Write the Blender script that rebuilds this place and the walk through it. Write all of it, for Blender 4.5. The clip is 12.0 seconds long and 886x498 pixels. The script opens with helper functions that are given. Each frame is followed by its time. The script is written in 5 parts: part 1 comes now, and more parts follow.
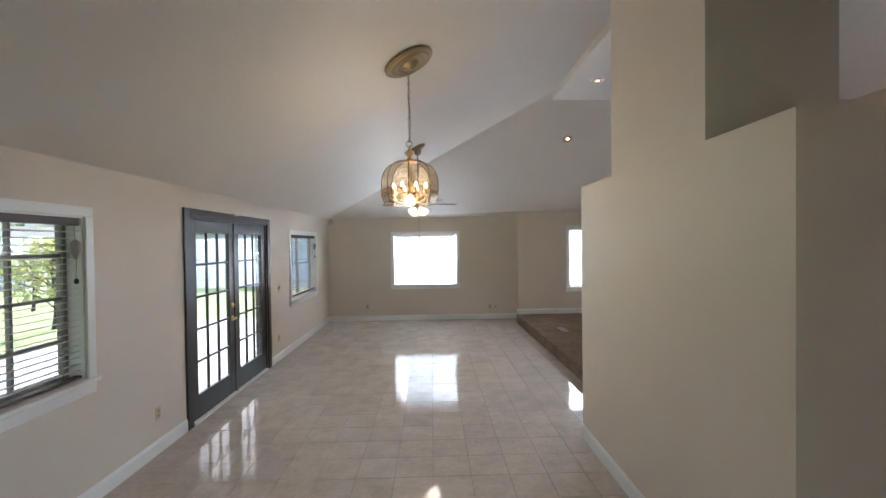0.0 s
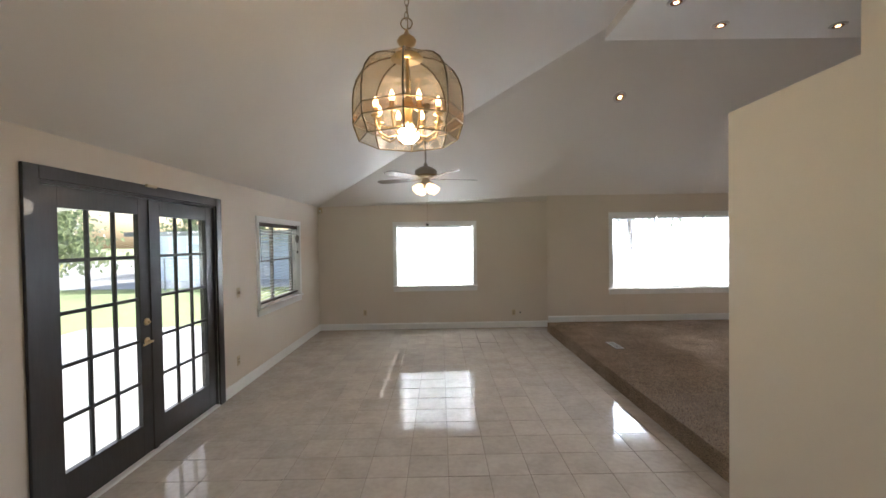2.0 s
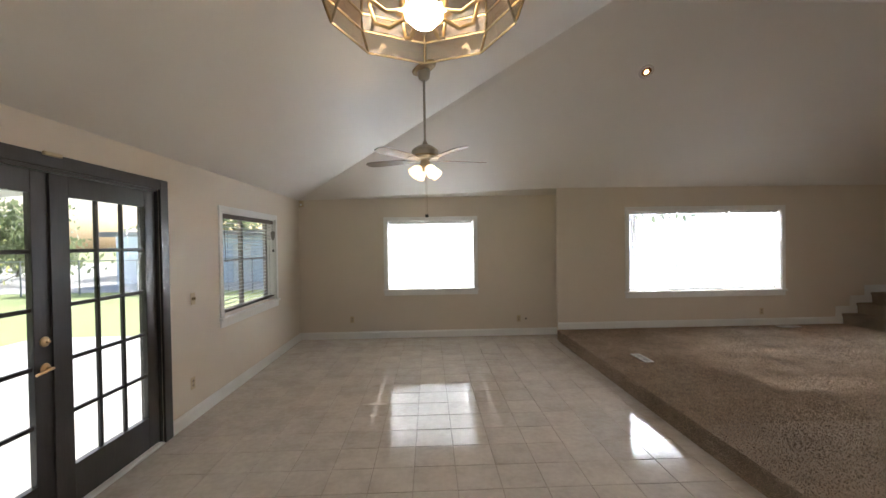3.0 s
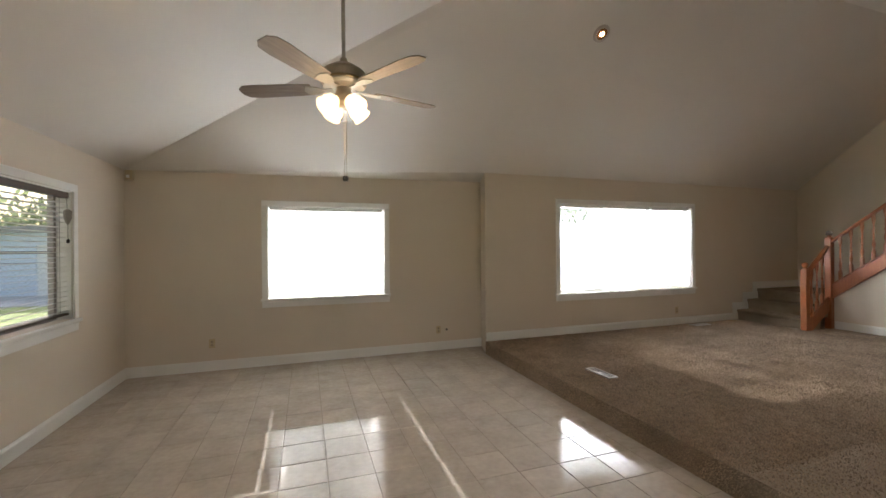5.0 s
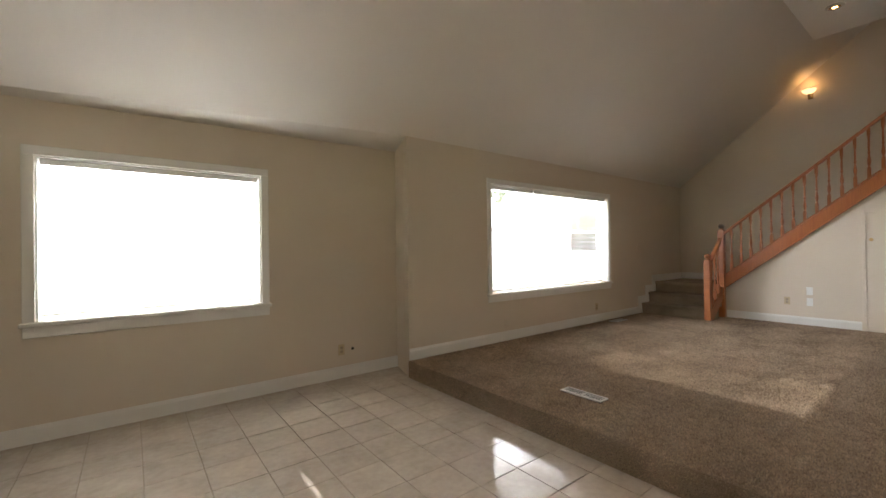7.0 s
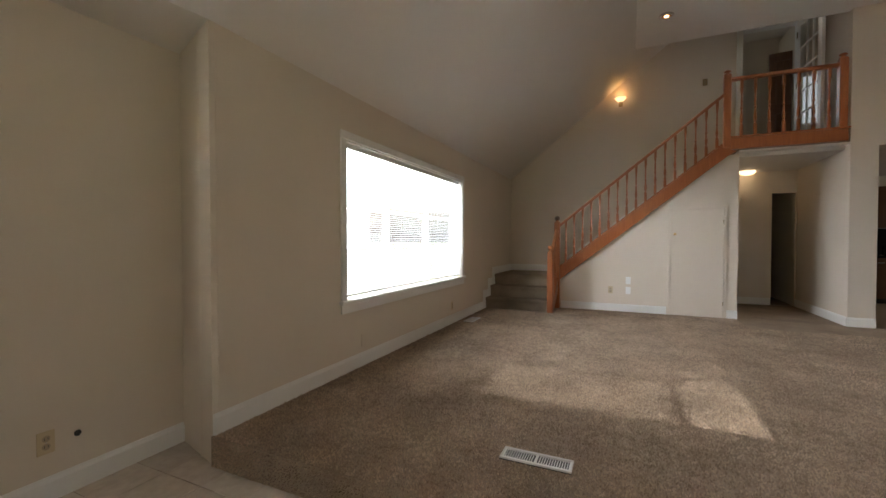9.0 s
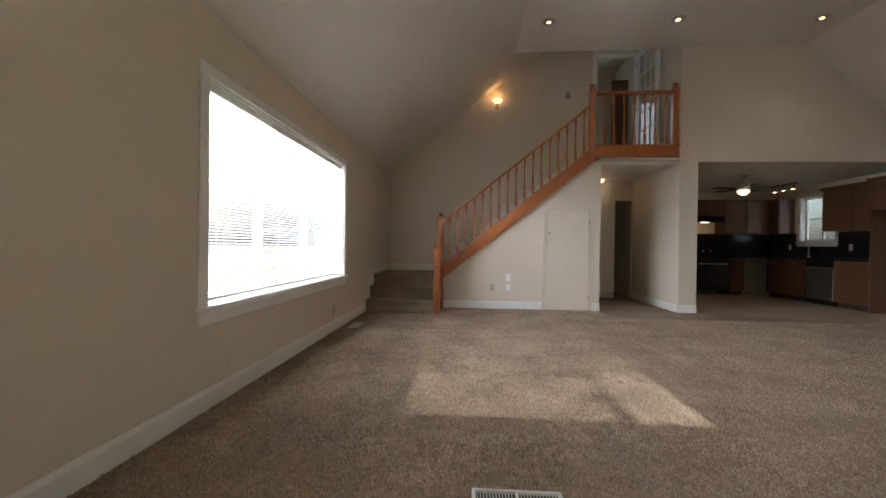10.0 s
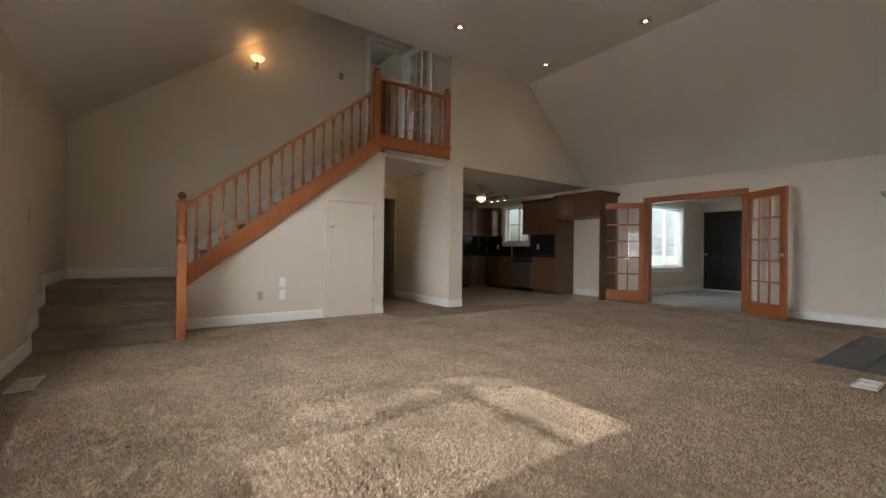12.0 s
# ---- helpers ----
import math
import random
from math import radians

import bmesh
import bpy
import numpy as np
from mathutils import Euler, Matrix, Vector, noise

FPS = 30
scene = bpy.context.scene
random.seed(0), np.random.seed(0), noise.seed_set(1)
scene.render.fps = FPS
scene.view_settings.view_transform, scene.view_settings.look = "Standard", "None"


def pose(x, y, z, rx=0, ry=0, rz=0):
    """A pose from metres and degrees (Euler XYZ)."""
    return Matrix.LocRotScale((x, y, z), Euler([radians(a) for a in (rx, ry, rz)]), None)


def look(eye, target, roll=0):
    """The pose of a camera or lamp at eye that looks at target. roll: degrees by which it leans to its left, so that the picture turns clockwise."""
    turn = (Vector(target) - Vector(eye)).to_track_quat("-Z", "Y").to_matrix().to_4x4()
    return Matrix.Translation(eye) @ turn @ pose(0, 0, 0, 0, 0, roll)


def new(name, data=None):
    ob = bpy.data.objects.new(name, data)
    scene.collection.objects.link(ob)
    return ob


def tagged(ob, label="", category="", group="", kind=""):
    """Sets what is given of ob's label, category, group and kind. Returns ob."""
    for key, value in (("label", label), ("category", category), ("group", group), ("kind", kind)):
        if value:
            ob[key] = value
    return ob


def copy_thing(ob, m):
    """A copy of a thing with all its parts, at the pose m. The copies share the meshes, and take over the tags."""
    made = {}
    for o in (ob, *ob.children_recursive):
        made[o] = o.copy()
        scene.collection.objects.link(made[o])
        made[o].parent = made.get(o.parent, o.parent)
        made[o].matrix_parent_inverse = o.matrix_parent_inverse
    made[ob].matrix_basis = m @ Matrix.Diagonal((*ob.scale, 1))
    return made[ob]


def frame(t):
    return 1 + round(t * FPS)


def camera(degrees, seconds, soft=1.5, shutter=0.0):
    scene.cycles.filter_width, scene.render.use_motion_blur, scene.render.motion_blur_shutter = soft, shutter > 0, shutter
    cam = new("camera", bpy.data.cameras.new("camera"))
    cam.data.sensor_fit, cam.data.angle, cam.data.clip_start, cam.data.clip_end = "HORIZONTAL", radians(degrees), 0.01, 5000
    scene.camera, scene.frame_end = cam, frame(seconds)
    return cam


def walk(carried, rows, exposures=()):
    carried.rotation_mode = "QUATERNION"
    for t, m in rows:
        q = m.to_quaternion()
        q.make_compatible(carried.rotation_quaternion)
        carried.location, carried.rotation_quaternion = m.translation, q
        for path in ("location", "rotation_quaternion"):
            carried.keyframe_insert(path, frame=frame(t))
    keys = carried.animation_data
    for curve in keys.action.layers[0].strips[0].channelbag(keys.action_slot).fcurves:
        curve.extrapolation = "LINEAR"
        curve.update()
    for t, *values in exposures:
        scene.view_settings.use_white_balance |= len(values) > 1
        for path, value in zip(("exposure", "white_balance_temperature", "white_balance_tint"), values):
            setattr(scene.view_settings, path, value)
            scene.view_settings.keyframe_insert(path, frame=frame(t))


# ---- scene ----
cam = camera(94.9, 12.0)
PATH = [
    (0, (0.165, 0.695, 1.852), (0.222, 2.694, 1.825), -0.7),
    (0.5, (0.219, 1.039, 1.841), (0.258, 3.038, 1.811), -0.9),
    (1, (0.226, 1.466, 1.759), (0.248, 3.465, 1.73), -0.9),
    (1.5, (0.15, 1.982, 1.724), (0.176, 3.982, 1.697), -0.9),
    (2, (0.118, 2.446, 1.741), (0.133, 4.445, 1.705), -0.9),
    (2.5, (0.061, 2.888, 1.713), (0.072, 4.888, 1.681), -0.9),
    (4.5, (-0.22, 4.476, 1.531), (0.303, 6.406, 1.531), -0.6),
    (5, (-0.274, 4.829, 1.504), (0.364, 6.724, 1.502), -0.5),
    (5.5, (-0.337, 5.258, 1.496), (0.454, 7.095, 1.486), -0.4),
    (6, (-0.34, 5.627, 1.409), (0.589, 7.398, 1.417), -0.6),
    (6.5, (-0.326, 6.052, 1.371), (0.752, 7.737, 1.375), -0.6),
    (7, (-0.195, 6.449, 1.342), (1.021, 8.037, 1.352), -0.8),
    (9, (0.564, 7.936, 1.312), (2.386, 8.762, 1.272), 0.0),
    (9.5, (0.82, 8.245, 1.236), (2.76, 8.73, 1.214), 0.4),
    (10, (1.049, 8.557, 1.176), (3.045, 8.686, 1.163), 0.7),
    (10.5, (1.303, 8.789, 1.137), (3.29, 8.564, 1.139), 0.7),
    (11, (1.529, 9.05, 1.115), (3.444, 8.471, 1.123), 1.0),
    (11.5, (1.851, 9.166, 1.097), (3.645, 8.281, 1.108), 0.9),
    (12, (2.235, 9.28, 1.103), (3.863, 8.118, 1.115), 0.8),
]
walk(cam, [(t, look(eye, target, roll)) for t, eye, target, roll in PATH], exposures=[(0.0, 1.48, 5250, 10), (2.5, 1.22, 5750, 10), (4.5, 1.19, 6050, 10), (7.0, 1.20, 6450, 10), (9.5, 1.12, 6050, 10), (11.0, 1.15, 5950, 10), (12.0, 1.15, 6250, 10)])

# ---------------------------------------------------------------- light
world = bpy.data.worlds.new("sky")
scene.world = world
world.use_nodes = True
wn = world.node_tree.nodes
sky = wn.new("ShaderNodeTexSky")
sky.sky_type, sky.sun_disc = "NISHITA", False
sky.dust_density, sky.air_density, sky.ozone_density = 5.0, 1.0, 0.6
sky.sun_elevation, sky.sun_rotation = radians(28.6), 0.0
wn["Background"].inputs[1].default_value = 0.15
world.node_tree.links.new(sky.outputs[0], wn["Background"].inputs[0])
sun = new("sun", bpy.data.lights.new("sun", "SUN"))
sun.data.energy, sun.data.angle, sun.data.color = 5.0, radians(0.4), (1.0, 0.95, 0.88)
sun.matrix_world = look((3.0, 30.0, 16.35), (3.0, 0.0, 0.0))


def window_light(name, at, target, w, h, watts, color=(0.93, 0.97, 1.0)):
    """Stands in for outdoor light at an opening, real or added."""
    d = bpy.data.lights.new(name, "AREA")
    d.shape, d.size, d.size_y, d.energy, d.color = "RECTANGLE", w, h, watts, color
    ob = new(name, d)
    ob.matrix_world = look(at, target)
    return ob


window_light("daylight_north_small", (0.02, 11.15, 1.5), (0.02, 9.5, 1.3), 1.9, 1.7, 155)
window_light("daylight_north_wide", (4.71, 11.95, 2.45), (4.71, 10.0, 0.75), 5.4, 2.0, 950)
# lamp hidden below the sill, added in place of light bounced off the ground
window_light("bounce_north_ground", (4.71, 11.0, 0.15), (4.71, 10.05, 1.25), 3.2, 0.8, 400)
# fill lamp added behind the starting point to brighten the chimney faces
window_light("fill_back", (-0.6, -1.62, 1.2), (-0.6, 1.0, 1.1), 1.8, 1.9, 2.2, (1.0, 0.95, 0.88))
window_light("daylight_kitchen", (9.93, 0.75, 1.85), (9.7, 5.0, 0.8), 1.0, 1.0, 3)
window_light("daylight_foyer", (7.40, -1.15, 1.50), (4.0, -1.15, 1.45), 3.0, 1.7, 45, (0.80, 0.90, 1.0))
# fill lamp added to lighten the upstairs room, which has no known window
window_light("fill_upstairs", (10.9, 6.75, 4.1), (9.0, 5.8, 3.5), 1.0, 1.0, 2.5)


def bulb_light(name, at, watts, color=(1.0, 0.72, 0.42), radius=0.04):
    d = bpy.data.lights.new(name, "POINT")
    d.energy, d.color, d.shadow_soft_size = watts, color, radius
    ob = new(name, d)
    ob.location = at
    return ob


bulb_light("chandelier_light", (-0.018, 4.315, 2.29), 8, (1.0, 0.80, 0.56), radius=0.22)
bulb_light("fan_light", (0.16, 7.22, 2.22), 6, (1.0, 0.80, 0.56), radius=0.10)
bulb_light("sconce_light", (8.68, 8.07, 4.0), 0.6, (1.0, 0.52, 0.18), 0.05)
bulb_light("kitchen_fan_light", (8.92, 3.51, 2.15), 1)
bulb_light("hall_light", (9.30, 6.02, 2.36), 0.22)
CANS = [(2.78, 6.98), (3.62, 7.48), (5.12, 7.52), (6.88, 7.48), (6.89, 5.71), (6.93, 3.80), (5.22, 3.74)]
for cx, cy in CANS:
    d = bpy.data.lights.new("recessed_light", "SPOT")
    d.energy, d.color, d.spot_size, d.spot_blend, d.shadow_soft_size = 6.5, (1.0, 0.84, 0.64), radians(110), 0.8, 0.04
    new("recessed_light", d).matrix_world = look((cx, cy, 4.33), (cx, cy + 0.001, 0))

# ---------------------------------------------------------------- materials


def material(name, color, rough=0.6, metal=0.0, vary=0.08, scale=6.0, fine=80.0, bump=0.1, random_by="", spec=0.5, tint=None, clear=0.0, contrast=0.5, span=(0.94, 1.05), world=False):
    """A node material with two scales of variation and a fine relief."""
    m = bpy.data.materials.new(name)
    m.use_nodes = True
    n, l = m.node_tree.nodes, m.node_tree.links
    b = n["Principled BSDF"]
    b.inputs["Roughness"].default_value, b.inputs["Metallic"].default_value = rough, metal
    b.inputs["Specular IOR Level"].default_value = spec
    b.inputs["Coat Weight"].default_value = clear
    co = n.new("ShaderNodeTexCoord")
    n1, n2 = n.new("ShaderNodeTexNoise"), n.new("ShaderNodeTexNoise")
    n1.inputs["Scale"].default_value, n1.inputs["Detail"].default_value = scale, 4
    n2.inputs["Scale"].default_value, n2.inputs["Detail"].default_value = fine, 3
    place = n.new("ShaderNodeNewGeometry").outputs["Position"] if world else co.outputs["Object"]
    for x in (n1, n2):
        l.new(place, x.inputs["Vector"])
    mix = n.new("ShaderNodeMix")
    mix.data_type = "RGBA"
    t = tint or tuple(c * (1 - 2.2 * vary) for c in color)
    mix.inputs["A"].default_value, mix.inputs["B"].default_value = (*[min(1, c * (1 + vary)) for c in color], 1), (*t, 1)
    add = n.new("ShaderNodeMath")
    add.operation = "MULTIPLY_ADD"
    add.inputs[1].default_value, add.inputs[2].default_value = 0.6, 0.0
    l.new(n1.outputs["Fac"], add.inputs[0])
    add2 = n.new("ShaderNodeMath")
    add2.operation = "MULTIPLY_ADD"
    add2.inputs[1].default_value = 0.4
    l.new(n2.outputs["Fac"], add2.inputs[0])
    l.new(add.outputs[0], add2.inputs[2])
    stretch_ = n.new("ShaderNodeMapRange")
    stretch_.inputs["From Min"].default_value, stretch_.inputs["From Max"].default_value = 0.5 - contrast, 0.5 + contrast
    l.new(add2.outputs[0], stretch_.inputs["Value"])
    l.new(stretch_.outputs[0], mix.inputs["Factor"])
    out = mix.outputs["Result"]
    if random_by:
        r = n.new("ShaderNodeObjectInfo" if random_by == "object" else "ShaderNodeNewGeometry")
        hsv = n.new("ShaderNodeHueSaturation")
        mr = n.new("ShaderNodeMapRange")
        mr.inputs["To Min"].default_value, mr.inputs["To Max"].default_value = span
        l.new(r.outputs["Random" if random_by == "object" else "Random Per Island"], mr.inputs["Value"])
        l.new(mr.outputs[0], hsv.inputs["Value"])
        l.new(out, hsv.inputs["Color"])
        out = hsv.outputs[0]
    l.new(out, b.inputs["Base Color"])
    if bump:
        bp = n.new("ShaderNodeBump")
        bp.inputs["Strength"].default_value, bp.inputs["Distance"].default_value = bump, 0.01
        l.new(n2.outputs["Fac"], bp.inputs["Height"])
        l.new(bp.outputs[0], b.inputs["Normal"])
    return m


def wood(name, color, dark, rough=0.35, stretch=(14, 14, 1.2), bump=0.05):
    """Wood with grain along z of the object."""
    m = material(name, color, rough, vary=0.05, bump=bump, clear=0.15)
    n, l = m.node_tree.nodes, m.node_tree.links
    co, mp, tx = n.new("ShaderNodeTexCoord"), n.new("ShaderNodeMapping"), n.new("ShaderNodeTexNoise")
    mp.inputs["Scale"].default_value = stretch
    tx.inputs["Scale"].default_value, tx.inputs["Detail"].default_value, tx.inputs["Distortion"].default_value = 3.0, 6, 1.2
    l.new(co.outputs["Object"], mp.inputs[0])
    l.new(mp.outputs[0], tx.inputs["Vector"])
    ramp = n.new("ShaderNodeValToRGB")
    ramp.color_ramp.elements[0].position, ramp.color_ramp.elements[0].color = 0.3, (*dark, 1)
    ramp.color_ramp.elements[1].position, ramp.color_ramp.elements[1].color = 0.7, (*color, 1)
    l.new(tx.outputs["Fac"], ramp.inputs[0])
    l.new(ramp.outputs[0], n["Principled BSDF"].inputs["Base Color"])
    return m


def glow(name, color, strength):
    m = bpy.data.materials.new(name)
    m.use_nodes = True
    b = m.node_tree.nodes["Principled BSDF"]
    b.inputs["Base Color"].default_value = (*color, 1)
    b.inputs["Emission Color"].default_value, b.inputs["Emission Strength"].default_value = (*color, 1), strength
    return m


def glass_like(name, color=(1, 1, 1), rough=0.0, gloss=0.035):
    """Thin clear glass: see-through with a mirror gloss that follows Fresnel."""
    m = bpy.data.materials.new(name)
    m.use_nodes = True
    n, l = m.node_tree.nodes, m.node_tree.links
    n.remove(n["Principled BSDF"])
    tr, gl, mx, lw = n.new("ShaderNodeBsdfTransparent"), n.new("ShaderNodeBsdfGlossy"), n.new("ShaderNodeMixShader"), n.new("ShaderNodeLayerWeight")
    tr.inputs[0].default_value = (*color, 1)
    gl.inputs["Roughness"].default_value = rough
    lw.inputs[0].default_value = 0.5
    pw, ma = n.new("ShaderNodeMath"), n.new("ShaderNodeMath")
    pw.operation, ma.operation = "POWER", "MULTIPLY_ADD"
    pw.inputs[1].default_value, ma.inputs[1].default_value, ma.inputs[2].default_value = 4.0, 0.75, gloss
    l.new(lw.outputs["Facing"], pw.inputs[0])
    l.new(pw.outputs[0], ma.inputs[0])
    l.new(ma.outputs[0], mx.inputs[0])
    l.new(tr.outputs[0], mx.inputs[1])
    l.new(gl.outputs[0], mx.inputs[2])
    l.new(mx.outputs[0], n["Material Output"].inputs[0])
    return m


def translucent(name, color, part=0.5, rough=0.5):
    m = material(name, color, rough, vary=0.03, bump=0)
    n, l = m.node_tree.nodes, m.node_tree.links
    tl, mx = n.new("ShaderNodeBsdfTranslucent"), n.new("ShaderNodeMixShader")
    tl.inputs[0].default_value = (*color, 1)
    mx.inputs[0].default_value = part
    l.new(n["Principled BSDF"].outputs[0], mx.inputs[1])
    l.new(tl.outputs[0], mx.inputs[2])
    l.new(mx.outputs[0], n["Material Output"].inputs[0])
    return m


def fuzzy(lift, *given, **kinds):
    """A material of loose fibres, which scatter light more evenly than their facets would; with a soft sheen."""
    m = material(*given, **kinds)
    n, l = m.node_tree.nodes, m.node_tree.links
    b, g = n["Principled BSDF"], n.new("ShaderNodeNewGeometry")
    up, unit = n.new("ShaderNodeVectorMath"), n.new("ShaderNodeVectorMath")
    up.operation, unit.operation = "ADD", "NORMALIZE"
    up.inputs[1].default_value = (0, 0, lift)
    l.new(g.outputs["Normal"], up.inputs[0])
    l.new(up.outputs[0], unit.inputs[0])
    l.new(unit.outputs[0], b.inputs["Normal"])
    b.inputs["Sheen Weight"].default_value, b.inputs["Sheen Roughness"].default_value = 0.35, 0.5
    b.inputs["Sheen Tint"].default_value = (0.75, 0.62, 0.48, 1)
    return m


def mesh_screen(name, color, opening):
    """A woven screen too fine to see the threads: part of the light goes straight through."""
    m = material(name, color, 0.6, vary=0.05, bump=0)
    n, l = m.node_tree.nodes, m.node_tree.links
    tr, mx = n.new("ShaderNodeBsdfTransparent"), n.new("ShaderNodeMixShader")
    mx.inputs[0].default_value = opening
    l.new(n["Principled BSDF"].outputs[0], mx.inputs[1])
    l.new(tr.outputs[0], mx.inputs[2])
    l.new(mx.outputs[0], n["Material Output"].inputs[0])
    return m


M = dict(
    screen=mesh_screen("insect_mesh", (0.12, 0.12, 0.12), 0.82),
    blackdoor=material("flat_black_paint", (0.014, 0.013, 0.013), 0.6, vary=0.1, bump=0.03, spec=0.25),
    sash=material("taupe_sash_paint", (0.30, 0.27, 0.24), 0.5, vary=0.05, bump=0.02),
    darkbrass=material("dark_antique_brass", (0.16, 0.115, 0.06), 0.4, 0.9, vary=0.12, scale=20, bump=0.04),
    copper=material("copper_reflector", (0.75, 0.38, 0.16), 0.25, 1.0, vary=0.05, bump=0),
    housewall=material("blue_grey_siding", (0.62, 0.69, 0.76), 0.8, vary=0.06, bump=0.2),
    houseroof=material("pale_shingle", (0.30, 0.29, 0.28), 0.85, vary=0.1, bump=0.3),
    wall=material("beige_wall_paint", (0.68, 0.60, 0.50), 0.55, contrast=0.2, vary=0.02, scale=1.2, fine=220, bump=0.06),
    ceiling=material("ceiling_paint", (0.73, 0.685, 0.63), 0.55, vary=0.03, scale=1.5, fine=160, bump=0.08, spec=0.35),
    trim=material("white_trim_paint", (0.80, 0.79, 0.76), 0.35, vary=0.02, scale=3, fine=60, bump=0.03),
    tile=material("glazed_floor_tile", (0.60, 0.54, 0.475), 0.085, vary=0.02, scale=5, fine=22, contrast=0.2, world=True, bump=0.022, spec=0.16, random_by="object", tint=(0.45, 0.39, 0.33)),
    tilefar=material("glazed_floor_tile_edge", (0.60, 0.54, 0.475), 0.085, vary=0.02, scale=5, fine=22, contrast=0.2, world=True, bump=0.022, spec=0.16, random_by="island", tint=(0.45, 0.39, 0.33)),
    grout=material("grout", (0.40, 0.34, 0.28), 0.9, vary=0.1, scale=9, fine=120, bump=0.2),
    carpet=material("carpet_pile", (0.33, 0.257, 0.19), 0.95, vary=0.14, scale=2.2, fine=260, contrast=0.15, bump=0.5, spec=0.1),
    darkwood=wood("dark_painted_wood", (0.030, 0.024, 0.021), (0.018, 0.014, 0.012), 0.38),
    oak=wood("stained_oak", (0.41, 0.135, 0.042), (0.31, 0.095, 0.030), 0.33),
    cabinet=wood("cabinet_maple", (0.155, 0.07, 0.033), (0.10, 0.042, 0.02), 0.4),
    brass=material("polished_brass", (0.72, 0.52, 0.27), 0.28, 1.0, vary=0.05, bump=0),
    oldbrass=material("antique_brass", (0.36, 0.27, 0.15), 0.35, 1.0, vary=0.15, scale=20, bump=0.05),
    bronze=material("taupe_enamel", (0.33, 0.29, 0.23), 0.35, 0.1, vary=0.06, bump=0.02),
    chrome=material("brushed_steel", (0.6, 0.59, 0.57), 0.28, 1.0, vary=0.05, bump=0.02),
    almond=material("almond_plastic", (0.58, 0.47, 0.30), 0.4, vary=0.03, bump=0),
    white=material("white_plastic", (0.82, 0.82, 0.80), 0.4, vary=0.02, bump=0),
    slot=material("dark_slot", (0.03, 0.028, 0.025), 0.6, vary=0.05, bump=0),
    granite=material("black_granite", (0.022, 0.021, 0.022), 0.12, vary=0.3, scale=60, fine=240, bump=0.01),
    black=material("black_enamel", (0.015, 0.015, 0.016), 0.2, vary=0.1, bump=0.01),
    valance=wood("dark_valance", (0.085, 0.055, 0.042), (0.05, 0.032, 0.025), 0.5, stretch=(1.2, 14, 14)),
    oakdark=wood("dark_stained_ball", (0.07, 0.035, 0.022), (0.04, 0.02, 0.013), 0.3),
    carpetdark=material("stair_carpet", (0.34, 0.27, 0.20), 0.95, vary=0.16, scale=3, fine=260, contrast=0.15, bump=0.9, spec=0.1),
    bandglass=glass_like("amber_band_glass", (0.87, 0.68, 0.50), 0.03, 0.08),
    bulbwhite=glow("lit_white_bulb", (1.0, 0.90, 0.72), 12.0),
    blade=wood("fan_blade_veneer", (0.24, 0.19, 0.14), (0.16, 0.12, 0.085), 0.4, stretch=(1.2, 14, 14)),
    canring=material("satin_nickel", (0.55, 0.5, 0.45), 0.3, 0.9, vary=0.05, bump=0),
    sconceglass=glow("lit_sconce_glass", (1.0, 0.62, 0.28), 0.9),
    socketface=material("tan_plastic", (0.40, 0.32, 0.22), 0.4, vary=0.05, bump=0),
    tuft=fuzzy(0.9, "carpet_tuft", (0.37, 0.28, 0.203), 0.95, vary=0.18, scale=2.6, fine=16, bump=0, spec=0.05, random_by="island", contrast=0.16, span=(0.64, 1.3)),
    slatgrey=translucent("white_blind_slat_open", (0.80, 0.80, 0.80), 0.08),
    regmetal=material("painted_register_metal", (0.58, 0.56, 0.52), 0.45, vary=0.06, bump=0.02),
    kitchentile=material("kitchen_tile", (0.45, 0.36, 0.27), 0.35, vary=0.08, scale=4, fine=30, contrast=0.2, bump=0.03),
    # emission of the backdrop board, in place of an overbright outdoor view
    backdropglow=glow("backdrop_glow", (0.92, 0.96, 1.0), 1.6),
    slate=material("slate_tile", (0.075, 0.078, 0.076), 0.5, vary=0.2, scale=5, fine=60, bump=0.25, random_by="object"),
    slat=translucent("white_blind_slat", (0.86, 0.86, 0.84), 0.45),
    woodslat=translucent("faux_wood_slat", (0.72, 0.70, 0.66), 0.22),
    glass=glass_like("window_glass"),
    amberglass=glass_like("smoked_amber_glass", (0.92, 0.83, 0.68), 0.02, 0.07),
    lit=glow("lit_bulb", (1.0, 0.70, 0.36), 5.0),
    litshade=glow("lit_frosted_shade", (1.0, 0.72, 0.40), 1.0),
    canlit=glow("lit_lamp_face", (1.0, 0.60, 0.28), 5.0),
    foyertile=material("foyer_tile", (0.47, 0.45, 0.42), 0.22, vary=0.08, scale=5, bump=0.02, random_by="island"),
    grass=material("lawn", (0.34, 0.40, 0.14), 0.9, vary=0.2, scale=2, fine=60, bump=0.5),
    concrete=material("patio_concrete", (0.55, 0.54, 0.51), 0.85, vary=0.06, scale=2, fine=120, bump=0.15),
    outwhite=material("white_exterior_paint", (0.78, 0.78, 0.76), 0.5, vary=0.03, bump=0.03),
    leafyellow=translucent("yellow_leaf", (0.46, 0.46, 0.18), 0.5),
    leafgreen=translucent("green_leaf", (0.20, 0.24, 0.12), 0.5),
    bark=material("bark", (0.10, 0.075, 0.055), 0.95, vary=0.2, scale=12, bump=0.6),
    wire=material("galvanised_wire", (0.32, 0.33, 0.34), 0.45, 0.7, vary=0.05, bump=0),
)

# ---------------------------------------------------------------- helpers


